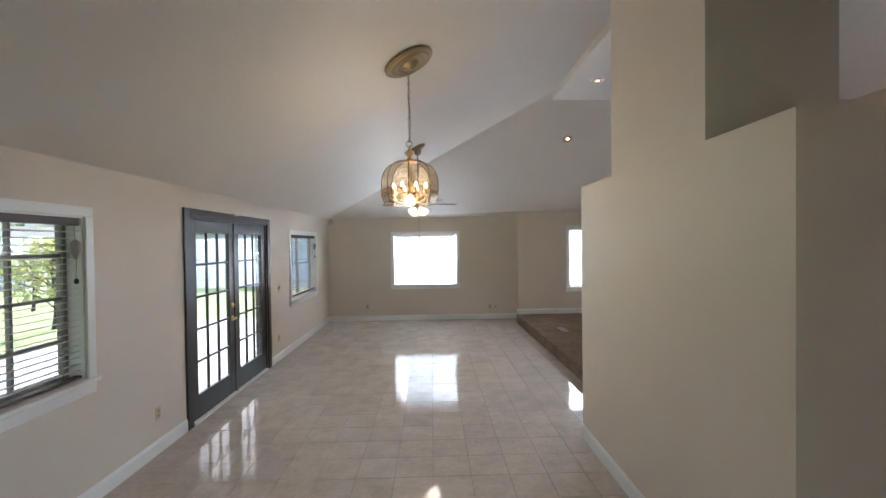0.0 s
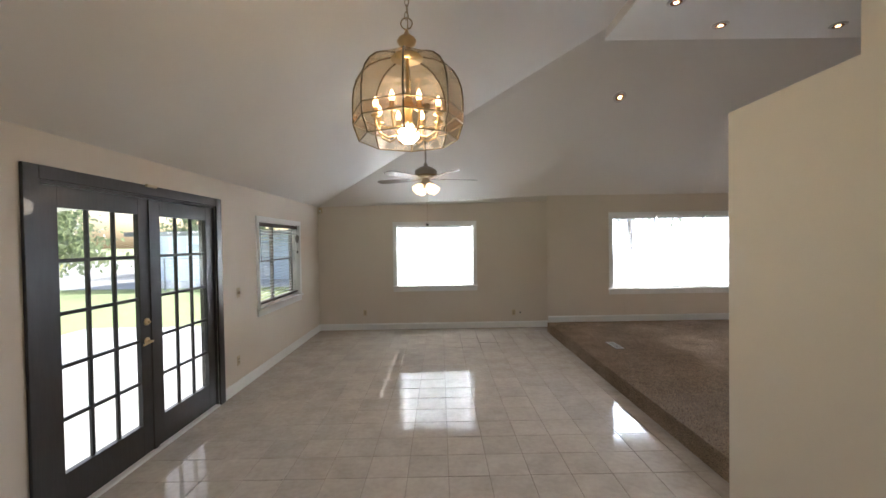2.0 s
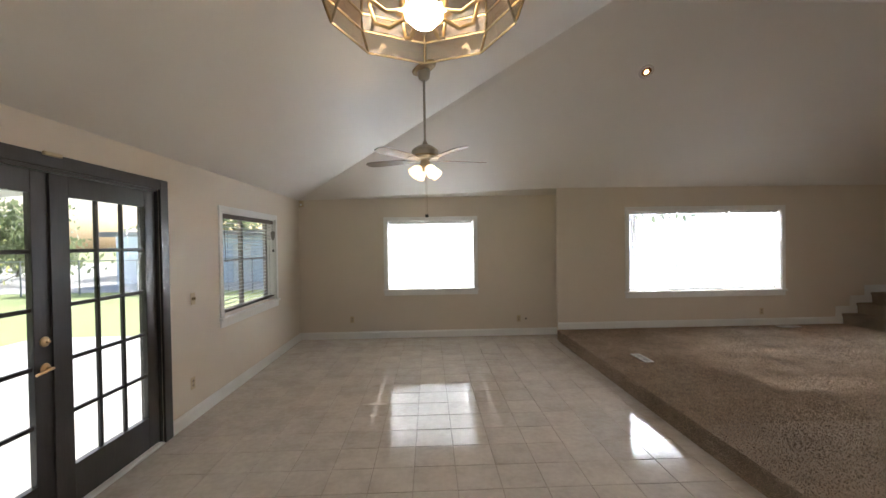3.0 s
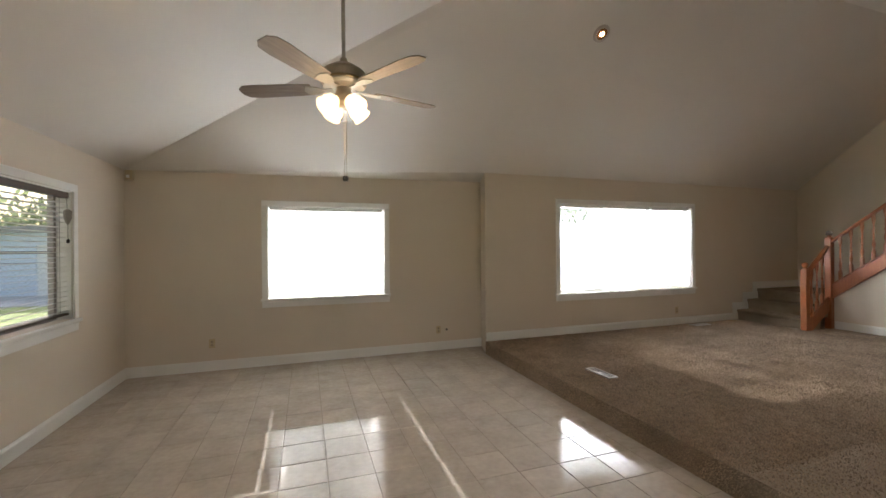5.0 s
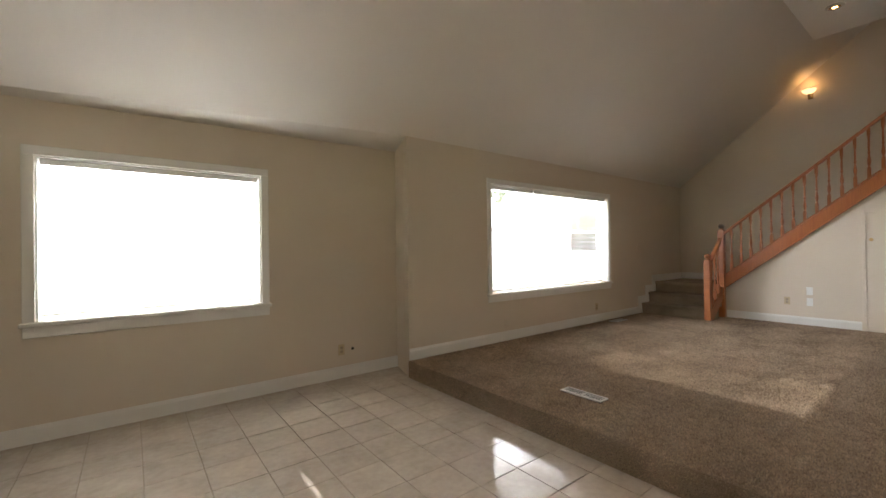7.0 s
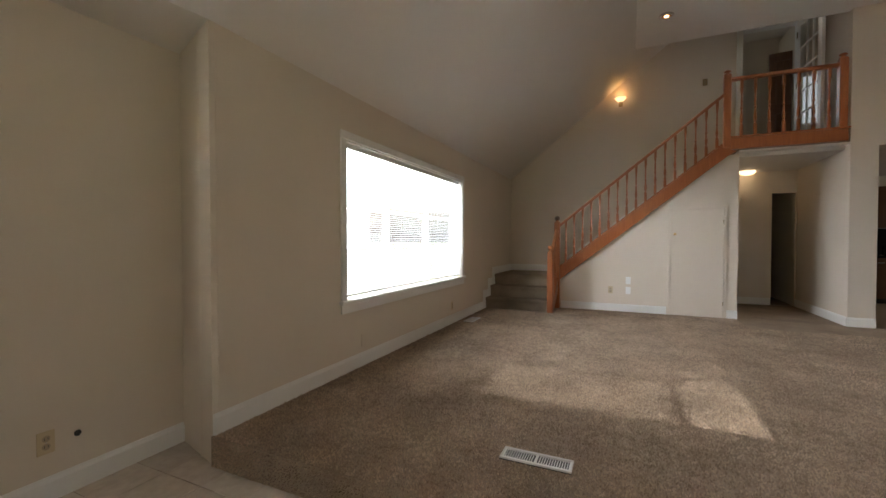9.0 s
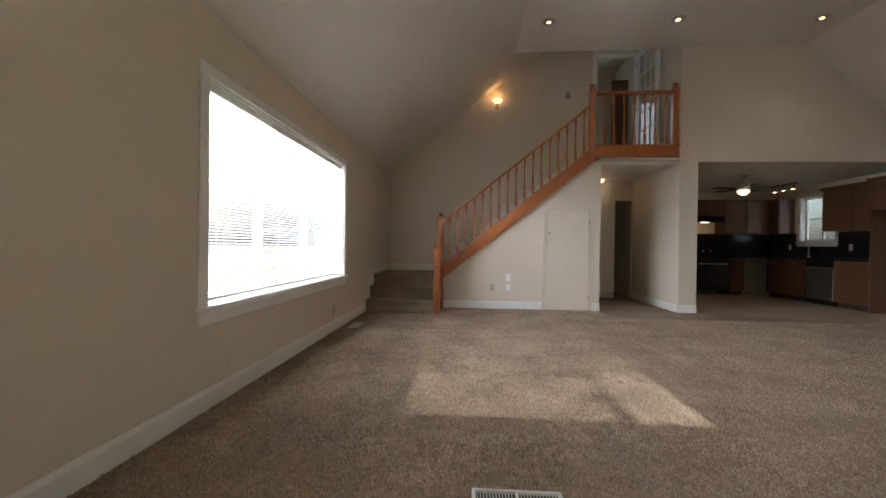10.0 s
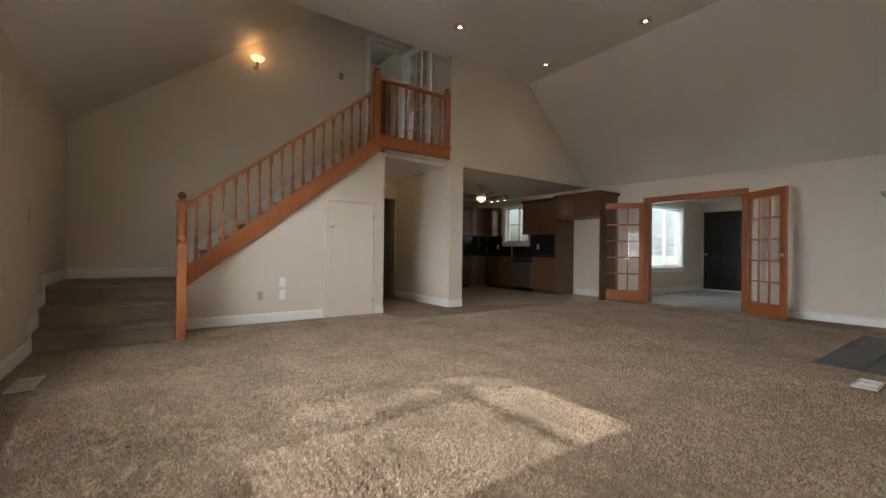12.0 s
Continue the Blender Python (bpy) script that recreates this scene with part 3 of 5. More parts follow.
def blind(m, a, b, z0, z1, pitch, width, tilt, mat, label, y=0.06, head=0.045, tassel=False, group="window blinds", headmat=None, slotted=False, bent=()):
    """A horizontal blind with head rail, slats, ladder cords, bottom rail and wand."""
    ob = tagged(new("window_blind"), label, "blind", group)
    ob.matrix_basis = m @ Matrix.Translation(((a + b) / 2, y, z1))
    w = b - a
    hm = headmat or mat
    part("head_rail", boxes((-w / 2, w / 2, -0.028, 0.028, -head, 0), bevel=0.004), hm, ob)
    part("bottom_rail", boxes((-w / 2, w / 2, -width / 2, width / 2, z0 - z1, z0 - z1 + 0.018), bevel=0.004), hm, ob)
    cords = (-w / 2 + 0.15, w / 2 - 0.15)
    me = slat_mesh(w - 0.006, width, 0.0016, slots=cords if slotted else ())
    me.materials.append(M[mat])
    if bent:
        bent_me = slat_mesh(w - 0.006 - bent[1], width, 0.0016)
        bent_me.materials.append(M[mat])
    rnd = random.Random(round(100 * (a + z0)))
    z = z1 - head - pitch
    while z > z0 + 0.03:
        short = bent and bent[0] < z <= bent[0] + pitch
        part("slat", bent_me if short else me, None, ob, at=pose(bent[1] / 2 if short else 0, 0, z - z1 + rnd.gauss(0, 0.0006), tilt + rnd.gauss(0, 1.2), rnd.gauss(0, 0.05), 0))
        z -= pitch
    for u in cords:
        part("ladder_cord", tube([(u, -width / 2 - 0.001, -head), (u, -width / 2 - 0.001, z0 - z1)], 0.0012, 5), hm, ob)
    part("tilt_wand", tube([(-w / 2 + 0.06, -0.034, -head), (-w / 2 + 0.065, -0.045, -0.55)], 0.004, 6), hm, ob)
    if tassel:
        u = w / 2 - 0.05
        part("lift_cord", tube([(u, -0.034, -head), (u + 0.005, -0.04, -0.30), (u - 0.004, -0.042, -0.46)], 0.002, 5), "slot", ob)
        part("tassel", lathe([(0.004, -0.30), (0.012, -0.29), (0.03, -0.24), (0.03, -0.18), (0.01, -0.16)], 10, m=Matrix.Translation((u, -0.04, 0))), "sash", ob)
        part("cord_knot", lathe([(0.003, -0.47), (0.014, -0.46), (0.014, -0.44), (0.003, -0.43)], 8, m=Matrix.Translation((u, -0.042, 0))), "slot", ob)
    return ob


blind(NORTH(NY), WIN1[0] + 0.090, WIN1[1] - 0.090, 0.900, 2.066, 0.0205, 0.025, -68, "slat", "closed white aluminium mini blind glowing with daylight", headmat="trim", slotted=True, bent=(1.66, 0.27))
us = [WIN2[0] + 0.085, 4.25, 5.18, WIN2[1] - 0.085]
for u0, u1 in zip(us, us[1:]):
    blind(NORTH(NY2), u0 + 0.008, u1 - 0.008, 0.822, 2.165, 0.0205, 0.025, 9, "slatgrey", "open white aluminium mini blind in the wide window", headmat="trim")
for w in (WIN_W1, WIN_W2):
    blind(WEST, w[0] + 0.085, w[1] - 0.085, 0.93, w[3] - 0.075, 0.0445, 0.05, -7, "woodslat", "open grey-brown slatted blind with a dark head rail", y=0.04, head=0.06, tassel=True, group="slatted blinds", headmat="valance")
blind(Matrix.Translation((0, SY, 0)) @ pose(0, 0, 0, 0, 0, 180), -10.34, -9.52, 1.40, 2.30, 0.03, 0.03, 12, "slat", "white blind in the kitchen window")
blind(Matrix.Translation((7.1, 0, 0)) @ pose(0, 0, 0, 0, 0, -90), -0.25, 1.61, 0.82, 2.23, 0.03, 0.03, 30, "slat", "white blind in the foyer window")


def leaf_parts(ob, w, h, cols, rows, mat, stile=0.11, top=0.12, bottom=0.24, thick=0.042, muntin=0.026):
    """A glazed door leaf hinged at local x 0: stiles, rails, muntins and one pane a light."""
    t = thick / 2
    part("stile", boxes((0, stile, -t, t, 0, h), bevel=0.003), mat, ob)
    part("stile", boxes((w - stile, w, -t, t, 0, h), bevel=0.003), mat, ob)
    part("top_rail", boxes((stile, w - stile, -t + 0.001, t - 0.001, h - top, h)), mat, ob)
    part("bottom_rail", boxes((stile, w - stile, -t + 0.001, t - 0.001, 0, bottom)), mat, ob)
    pw, ph = (w - 2 * stile) / cols, (h - top - bottom) / rows
    for i in range(1, cols):
        u = stile + i * pw
        part("muntin", boxes((u - muntin / 2, u + muntin / 2, -t + 0.008, t - 0.008, bottom, h - top), bevel=0.004), mat, ob)
    for j in range(1, rows):
        z = bottom + j * ph
        part("muntin", boxes((stile, w - stile, -t + 0.010, t - 0.010, z - muntin / 2, z + muntin / 2), bevel=0.004), mat, ob)
    bm = boxes((0, pw, -0.002, 0.002, 0, ph))
    me = mesh_of(bm, "pane")
    me.materials.append(M["glass"])
    for i in range(cols):
        for j in range(rows):
            p = part("pane", me, None, ob, at=Matrix.Translation((stile + i * pw, 0, bottom + j * ph)))
            p.visible_shadow = False
    for z in (0.22, h / 2, h - 0.22):
        part("hinge", tube([(-0.004, -t - 0.004, z - 0.045), (-0.004, -t - 0.004, z + 0.045)], 0.007, 8), "oldbrass", ob)


def lever(parent, x, z, side, y0, mat="brass"):
    part("handle", tube([(x, side * y0, z), (x, side * (y0 + 0.05), z), (x - 0.03, side * (y0 + 0.058), z + 0.002), (x - 0.11, side * (y0 + 0.055), z - 0.01)], 0.009, 8), mat, parent, "polished brass lever handle")
    part("rosette", lathe([(0.031, 0), (0.031, 0.006), (0.02, 0.012), (0.012, 0.014)], 18, m=Matrix.Translation((x, side * y0, z)) @ pose(0, 0, 0, 90 if side < 0 else -90)), mat, parent)


# exterior french doors
a, b, top = FD
frame_ = tagged(new("door_1"), "dark brown door frame round the patio doors", "door frame", kind="structure")
part("casing", boxes((WX, WX + 0.022, a, a + 0.10, 0, top), (WX, WX + 0.022, b - 0.10, b, 0, top), (WX, WX + 0.022, a + 0.10, b - 0.10, top - 0.085, top), bevel=0.003), "darkwood", frame_)
part("jamb", boxes((WX - 0.16, WX - 0.001, a + 0.10, a + 0.125, 0, top - 0.08), (WX - 0.16, WX - 0.001, b - 0.125, b - 0.10, 0, top - 0.08), (WX - 0.16, WX - 0.001, a + 0.125, b - 0.125, top - 0.105, top - 0.08)), "darkwood", frame_)
part("threshold", boxes((WX - 0.16, WX + 0.03, a + 0.125, b - 0.125, 0.0, 0.022), bevel=0.006), "trim", frame_)
half = (b - a - 0.25) / 2
left = thing("french_door", Matrix.Translation((WX - 0.035, a + 0.125, 0.026)) @ pose(0, 0, 0, 0, 0, 90), "closed dark brown french door with fifteen panes and brass handle", "door", "patio french doors")
leaf_parts(left, half - 0.003, top - 0.135, 3, 5, "darkwood", stile=0.125, top=0.135, bottom=0.25)
lever(left, half - 0.065, 0.93, -1, 0.021)
part("deadbolt", lathe([(0.03, 0), (0.03, 0.008), (0.022, 0.014), (0.008, 0.016), (0.008, 0.034), (0.001, 0.035)], 18, m=Matrix.Translation((half - 0.065, -0.021, 1.09)) @ pose(0, 0, 0, 90)), "brass", left, "round brass deadbolt")
right = thing("french_door", Matrix.Translation((WX - 0.035, b - 0.125, 0.026)) @ pose(0, 0, 0, 0, 0, -90), "closed dark brown french door with fifteen panes", "door", "patio french doors")
leaf_parts(right, half - 0.003, top - 0.135, 3, 5, "darkwood", stile=0.125, top=0.135, bottom=0.25)
part("astragal", boxes((half - 0.03, half + 0.02, 0.0225, 0.034, 0, top - 0.14)), "darkwood", right)
s = thing("door_sensor", (WX + 0.022, 5.86, top - 0.005), "small white alarm contact on the door casing", "sensor")
part("body", boxes((0, 0.022, -0.06, 0.06, -0.012, 0.012), bevel=0.004), "almond", s)

# interior french doors to the foyer
frame_ = tagged(new("door_2"), "stained oak frame of the foyer double doors", "door frame", kind="structure")
part("casing", boxes((6.40, 6.47, SY, SY + 0.02, CARPET_Z, 2.21), (4.73, 4.80, SY, SY + 0.02, CARPET_Z, 2.21), (4.80, 6.40, SY, SY + 0.02, 2.13, 2.21), bevel=0.003), "oak", frame_)
part("jamb", boxes((6.375, 6.40, SY - 0.14, SY - 0.001, CARPET_Z, 2.13), (4.80, 4.825, SY - 0.14, SY - 0.001, CARPET_Z, 2.13), (4.825, 6.375, SY - 0.14, SY - 0.001, 2.105, 2.13)), "oak", frame_)
ang = math.degrees(math.atan2(1.90 - 1.44, 4.10 - 4.78))
d = thing("french_door", Matrix.Translation((4.775, SY + 0.045, CARPET_Z + 0.012)) @ pose(0, 0, 0, 0, 0, ang), "open stained oak french door with fifteen panes", "door", "foyer french doors")
leaf_parts(d, 0.80, 1.93, 3, 5, "oak", stile=0.10, top=0.11, bottom=0.20)
lever(d, 0.745, 0.93, -1, 0.021, "chrome")
lever(d, 0.745, 0.93, 1, 0.021, "chrome")
ang = math.degrees(math.atan2(0.46, 0.74))
d = thing("french_door", Matrix.Translation((6.425, SY + 0.045, CARPET_Z + 0.012)) @ pose(0, 0, 0, 0, 0, ang), "open stained oak french door folded towards the kitchen", "door", "foyer french doors")
leaf_parts(d, 0.80, 1.93, 3, 5, "oak", stile=0.10, top=0.11, bottom=0.20)

# landing door upstairs
frame_ = tagged(new("door_3"), "white door casing on the stair landing", "door frame", kind="structure")
part("casing", boxes((SX - 0.02, SX, 5.41, 5.48, 2.72, 4.87), (SX - 0.02, SX, 6.24, 6.31, 2.72, 4.87), (SX - 0.02, SX, 5.48, 6.24, 4.80, 4.87), bevel=0.003), "trim", frame_)
part("jamb", boxes((SX + 0.001, SX + 0.16, 5.48, 5.50, 2.72, 4.80), (SX + 0.001, SX + 0.16, 6.22, 6.24, 2.72, 4.80), (SX + 0.001, SX + 0.16, 5.50, 6.22, 4.78, 4.80)), "trim", frame_)
d = thing("french_door", Matrix.Translation((SX - 0.03, 5.50, 2.735)) @ pose(0, 0, 0, 0, 0, 184), "open white french door with panes on the landing", "door")
leaf_parts(d, 0.74, 2.03, 3, 5, "trim", stile=0.10, top=0.11, bottom=0.22)
d = thing("panel_door", Matrix.Translation((9.80, 4.86, 2.725)) @ pose(0, 0, 0, 0, 0, 82), "brown wooden door standing ajar in the upstairs room", "door")
part("slab", boxes((0, 0.74, -0.02, 0.02, 0, 2.0), bevel=0.003), "cabinet", d)
for z0, z1 in ((0.2, 0.9), (1.05, 1.85)):
    for u in (0.1, 0.41):
        part("panel", boxes((u, u + 0.23, -0.028, 0.028, z0, z1), bevel=0.008), "cabinet", d)

# closet door under the stairs
d = thing("closet_door", (EX - 0.003, 6.66, CARPET_Z + 0.01), "small beige flush closet door under the stairs", "door")
part("slab", boxes((-0.012, 0.0, 0, 0.67, 0, 1.585), bevel=0.003), "wall", d)
part("casing", boxes((-0.018, 0.002, -0.045, -0.006, -0.01, 1.64), (-0.018, 0.002, 0.676, 0.715, -0.01, 1.64), (-0.018, 0.002, -0.006, 0.676, 1.592, 1.64), bevel=0.003), "wall", d)
part("knob", lathe([(0.016, 0), (0.016, 0.006), (0.008, 0.01), (0.008, 0.025), (0.02, 0.035), (0.022, 0.045), (0.012, 0.055), (0.001, 0.056)], 16, m=Matrix.Translation((-0.012, 0.62, 1.23)) @ pose(0, 0, 0, 0, -90)), "brass", d, "small brass knob", smooth=True)
for z in (0.2, 1.4):
    part("hinge", tube([(-0.016, -0.003, z - 0.03), (-0.016, -0.003, z + 0.03)], 0.006, 8), "oldbrass", d)

# front door in the foyer
d = thing("front_door", (6.14, -2.79, CARPET_Z), "black front door closed at the end of the foyer", "door")
part("slab", boxes((0.003, 0.917, -0.02, 0.025, 0.03, 2.07), bevel=0.003), "blackdoor", d)
for z0, z1 in ((0.25, 0.85), (1.0, 1.85)):
    for u in (0.12, 0.50):
        part("panel", boxes((u, u + 0.30, -0.01, 0.034, z0, z1), bevel=0.008), "blackdoor", d)
part("knob", lathe([(0.025, 0), (0.01, 0.02), (0.03, 0.045), (0.001, 0.065)], 14, m=Matrix.Translation((0.85, 0.025, 0.95)) @ pose(0, 0, 0, -90)), "brass", d)
part("sweep", boxes((0.01, 0.91, -0.015, 0.035, 0.004, 0.028)), "chrome", d, "bright metal door sweep")

# baseboards
BH = 0.125


def baseboard(m, u0, u1, z, h=BH):
    """A moulded board on a wall; local x along, y into the wall."""
    bm = prism([(-0.016, 0), (-0.001, 0), (-0.001, h), (-0.007, h), (-0.010, h - 0.012), (-0.016, h - 0.026)], u0, u1, axis="x")
    ob = structure("baseboard", bm, "trim", "white moulded baseboard", "baseboard")
    ob.matrix_basis = m @ Matrix.Translation((0, 0, z))
    return ob


baseboard(NORTH(NY), WX + 0.002, 2.272, 0)
baseboard(NORTH(NY2), JX, 6.93, CARPET_Z)
baseboard(WEST, -1.5, FD[0], 0)
baseboard(WEST, FD[1], NY - 0.018, 0)
EASTW = lambda x: Matrix.Translation((x, 0, 0)) @ pose(0, 0, 0, 0, 0, -90)
SOUTHW = lambda y: Matrix.Translation((0, y, 0)) @ pose(0, 0, 0, 0, 0, 180)
baseboard(EASTW(EX), -8.96, -7.385, CARPET_Z)
baseboard(EASTW(EX), -6.61, -6.48, CARPET_Z)
baseboard(EASTW(EX), -5.27, -4.99, CARPET_Z)
baseboard(NORTH(5.27) @ pose(0, 0, 0, 0, 0, 180), -9.5, -EX, CARPET_Z)
baseboard(EASTW(9.5), -6.47, -5.63, CARPET_Z)
baseboard(SOUTHW(SY), -4.73, -2.4, CARPET_Z)
baseboard(SOUTHW(SY), -8.0, -6.47, CARPET_Z)
baseboard(EASTW(7.1), -1.25, 2.74, CARPET_Z)
baseboard(SOUTHW(-2.75), -6.13, -4.0, CARPET_Z)
baseboard(EASTW(1.585), -4.50, -2.24, 0)
baseboard(SOUTHW(2.24) @ pose(0, 0, 0, 0, 0, 180), 1.585, 2.12, 0)
LZ = 0.715
baseboard(NORTH(NY2), 7.60, SX, LZ)
baseboard(EASTW(SX), -NY2 + 0.018, -9.0, LZ)
# stepped skirt beside the three steps
R = (LZ - CARPET_Z) / 3
bm = prism([(6.93, CARPET_Z), (7.78, CARPET_Z), (7.78, LZ + BH), (7.54, LZ + BH), (7.54, CARPET_Z + 2 * R + BH), (7.28, CARPET_Z + 2 * R + BH), (7.28, CARPET_Z + R + BH), (7.02, CARPET_Z + R + BH), (7.02, CARPET_Z + BH), (6.93, CARPET_Z + BH)], NY2 - 0.013, NY2 - 0.001, axis="y")
structure("trim_stair_skirt", bm, "trim", "white stepped skirting beside the stairs", "trim")

# ---------------------------------------------------------------- staircase
stair = thing("staircase", (0, 0, CARPET_Z), "carpeted staircase with stained oak stringer and balustrade", "staircase")
# lower steps: rounded nosings, in the stair's own heights
for i in range(3):
    x0, z0, z1 = 7.12 + 0.26 * i, R * i, R * (i + 1)
    poly = [(x0 + 0.03, z0), (SX - 0.002, z0), (SX - 0.002, z1), (x0 + 0.01, z1), (x0, z1 - 0.015), (x0, z1 - 0.04), (x0 + 0.02, z1 - 0.055)]
    if i < 2:
        poly[1], poly[2] = (x0 + 0.31, z0), (x0 + 0.31, z1)
    part("step", prism(poly, 9.02, NY2 - 0.014, axis="y"), "carpetdark", stair, "brown carpeted step")
L0 = LZ - CARPET_Z
n_up, top_z = 11, 2.72 - CARPET_Z
rise, run = (top_z - L0) / n_up, (9.0 - 6.60) / (n_up - 1)
for i in range(n_up - 1):
    y0, z1 = 9.0 - run * i, L0 + rise * (i + 1)
    poly = [(y0 - 0.03, z1 - rise - 0.1), (y0 - run - 0.05, z1 - rise + 0.08), (y0 - run - 0.05, z1), (y0 - 0.01, z1), (y0, z1 - 0.015), (y0, z1 - 0.04), (y0 - 0.02, z1 - 0.055)]
    part("step", prism(poly, EX + 0.122, SX - 0.014, axis="x"), "carpetdark", stair, "brown carpeted step")
part("landing", boxes((EX + 0.002, SX - 0.002, 5.272, 6.60, top_z - 0.10, top_z)), "carpetdark", stair, "carpeted landing floor")
part("landing_soffit", boxes((EX + 0.002, SX - 0.002, 5.272, 6.478, top_z - 0.13, top_z - 0.102)), "ceiling", stair)
off = -CARPET_Z


def slope(y):
    return 0.91 + off + (8.91 - y) * (2.71 - 0.91) / (8.91 - 6.67)


SXF = EX - 0.055
part("stringer", prism([(8.97, slope(8.97) - 0.20), (8.97, slope(8.97) + 0.01), (6.70, slope(6.70) + 0.01), (6.60, 2.80 + off), (6.60, 2.63 + off), (6.52, 2.60 + off), (6.62, slope(6.62) - 0.21)], SXF, EX - 0.002, axis="x"), "oak", stair, "stained oak stringer")
part("stringer_cap", prism([(8.97, slope(8.97) + 0.012), (8.97, slope(8.97) + 0.034), (6.70, slope(6.70) + 0.034), (6.70, slope(6.70) + 0.012)], SXF - 0.012, EX + 0.02, axis="x"), "oak", stair)
part("wall_cap", prism([(8.97, slope(8.97) - 0.01), (6.62, slope(6.62) - 0.01), (6.62, slope(6.62) - 0.2), (8.97, slope(8.97) - 0.2)], EX - 0.001, EX + 0.121, axis="x"), "wall", stair)
part("landing_fascia", boxes((SXF, EX + 0.0, 5.31, 6.60, 2.63 + off, 2.79 + off), bevel=0.004), "oak", stair, "stained oak landing fascia")
part("landing_nosing", boxes((SXF - 0.014, EX + 0.06, 5.29, 6.60, 2.79 + off, 2.815 + off), bevel=0.006), "oak", stair)


def newel(x, y, z0, z1, ball=True, w=0.09):
    """A square post with chamfered top, turned neck and ball."""
    p = part("newel_post", boxes((x - w / 2, x + w / 2, y - w / 2, y + w / 2, z0, z1), bevel=0.006), "oak", stair, "square stained oak newel post")
    part("neck", lathe([(0.045, 0), (0.05, 0.008), (0.03, 0.02), (0.022, 0.032), (0.03, 0.038)], 18, m=Matrix.Translation((x, y, z1))), "oak", p, smooth=True)
    if ball:
        part("ball", lathe([(0.018, 0.03), (0.036, 0.045), (0.045, 0.068), (0.043, 0.085), (0.03, 0.103), (0.012, 0.112), (0.001, 0.113)], 20, m=Matrix.Translation((x, y, z1))), "oak" if ball == "oak" else "oakdark", p, "turned ball finial", smooth=True)
    else:
        part("cap", lathe([(0.03, 0.036), (0.046, 0.042), (0.046, 0.052), (0.02, 0.07), (0.001, 0.074)], 18, m=Matrix.Translation((x, y, z1))), "oak", p, smooth=True)
    return p


XR = EX - 0.03
newel(7.10, 9.04, 0.0, 1.13 + off, ball="oak")
newel(XR, 9.02, 0.0, 1.62 + off)
newel(XR, 6.64, 2.80 + off - 0.15, 3.70 + off, ball=False)
newel(XR, 5.37, 2.80 + off, 3.71 + off, ball=False)


def baluster_mesh(h):
    """A turned baluster: square block, vase, ring and slim top."""
    bm = boxes((-0.019, 0.019, -0.019, 0.019, 0, 0.16 * h + 0.02))
    k = h - 0.2 * h - 0.02
    b0 = 0.16 * h + 0.02
    lathe([(0.016, b0), (0.019, b0 + 0.012), (0.011, b0 + 0.03), (0.018, b0 + 0.06), (0.0205, b0 + 0.10), (0.014, b0 + 0.22 * h), (0.010, b0 + 0.28 * h), (0.017, b0 + 0.30 * h), (0.017, b0 + 0.32 * h), (0.011, b0 + 0.34 * h), (0.013, b0 + 0.42 * h), (0.011, b0 + 0.55 * h), (0.016, b0 + 0.62 * h), (0.016, b0 + 0.64 * h)], 10, bm)
    box(bm, -0.017, 0.017, -0.017, 0.017, b0 + 0.64 * h, h)
    me = mesh_of(bm, "baluster")
    me.materials.append(M["oak"])
    return me


rail_h = 0.66
bal = baluster_mesh(rail_h + 0.02)
n = 17
for i in range(n):
    y = 8.97 - (i + 0.7) * (8.97 - 6.68) / (n + 0.3)
    part("baluster", bal, None, stair, at=Matrix.Translation((XR, y, slope(y) + 0.03)))
bal2 = baluster_mesh(0.79)
for i in range(7):
    part("baluster", bal2, None, stair, at=Matrix.Translation((XR, 6.595 - (i + 0.8) * 0.16, 2.815 + off)))
# handrails
prof = [(-0.03, 0), (0.03, 0), (0.034, 0.022), (0.026, 0.05), (0, 0.058), (-0.026, 0.05), (-0.034, 0.022)]


def rail(p, q, name="handrail"):
    bm = bmesh.new()
    p, q = Vector(p), Vector(q)
    side = (q - p).cross(Vector((0, 0, 1))).normalized()
    rings = [[bm.verts.new(c + side * u + Vector((0, 0, w))) for u, w in prof] for c in (p, q)]
    for i in range(len(prof)):
        j = (i + 1) % len(prof)
        bm.faces.new((rings[0][i], rings[0][j], rings[1][j], rings[1][i]))
    bm.faces.new(rings[0])
    bm.faces.new(rings[1])
    part(name, bm, "oak", stair, "stained oak handrail")


rail((XR, 8.975, slope(8.975) + rail_h + 0.03), (XR, 6.68, slope(6.68) + rail_h + 0.03))
rail((XR, 6.60, 3.605 + off), (XR, 5.41, 3.605 + off))
rail((7.14, 9.035, 1.05 + off), (XR - 0.04, 9.025, 1.45 + off))
part("stringer", prism([(7.14, 0.0), (7.20, 0.0), (7.62, 0.30), (7.62, 0.52), (7.14, 0.17)], 9.0, 9.03, axis="y"), "oak", stair, "stained oak stringer")
for i in range(3):
    x = 7.23 + 0.13 * i
    zb, zt = 0.17 + (x - 7.14) * 0.73, 1.05 + off + (x - 7.14) * 0.85
    part("baluster", baluster_mesh(zt - zb + 0.03), None, stair, at=Matrix.Translation((x, 9.03, zb - 0.02)))
bm = prism([(9.02, L0), (8.9, L0), (6.55, top_z), (6.55, top_z + BH), (6.62, top_z + BH), (8.93, L0 + 0.34), (9.02, L0 + 0.28)], SX - 0.012, SX - 0.001, axis="x")
part("skirt_board", bm, "trim", stair, "white skirt board along the flight")

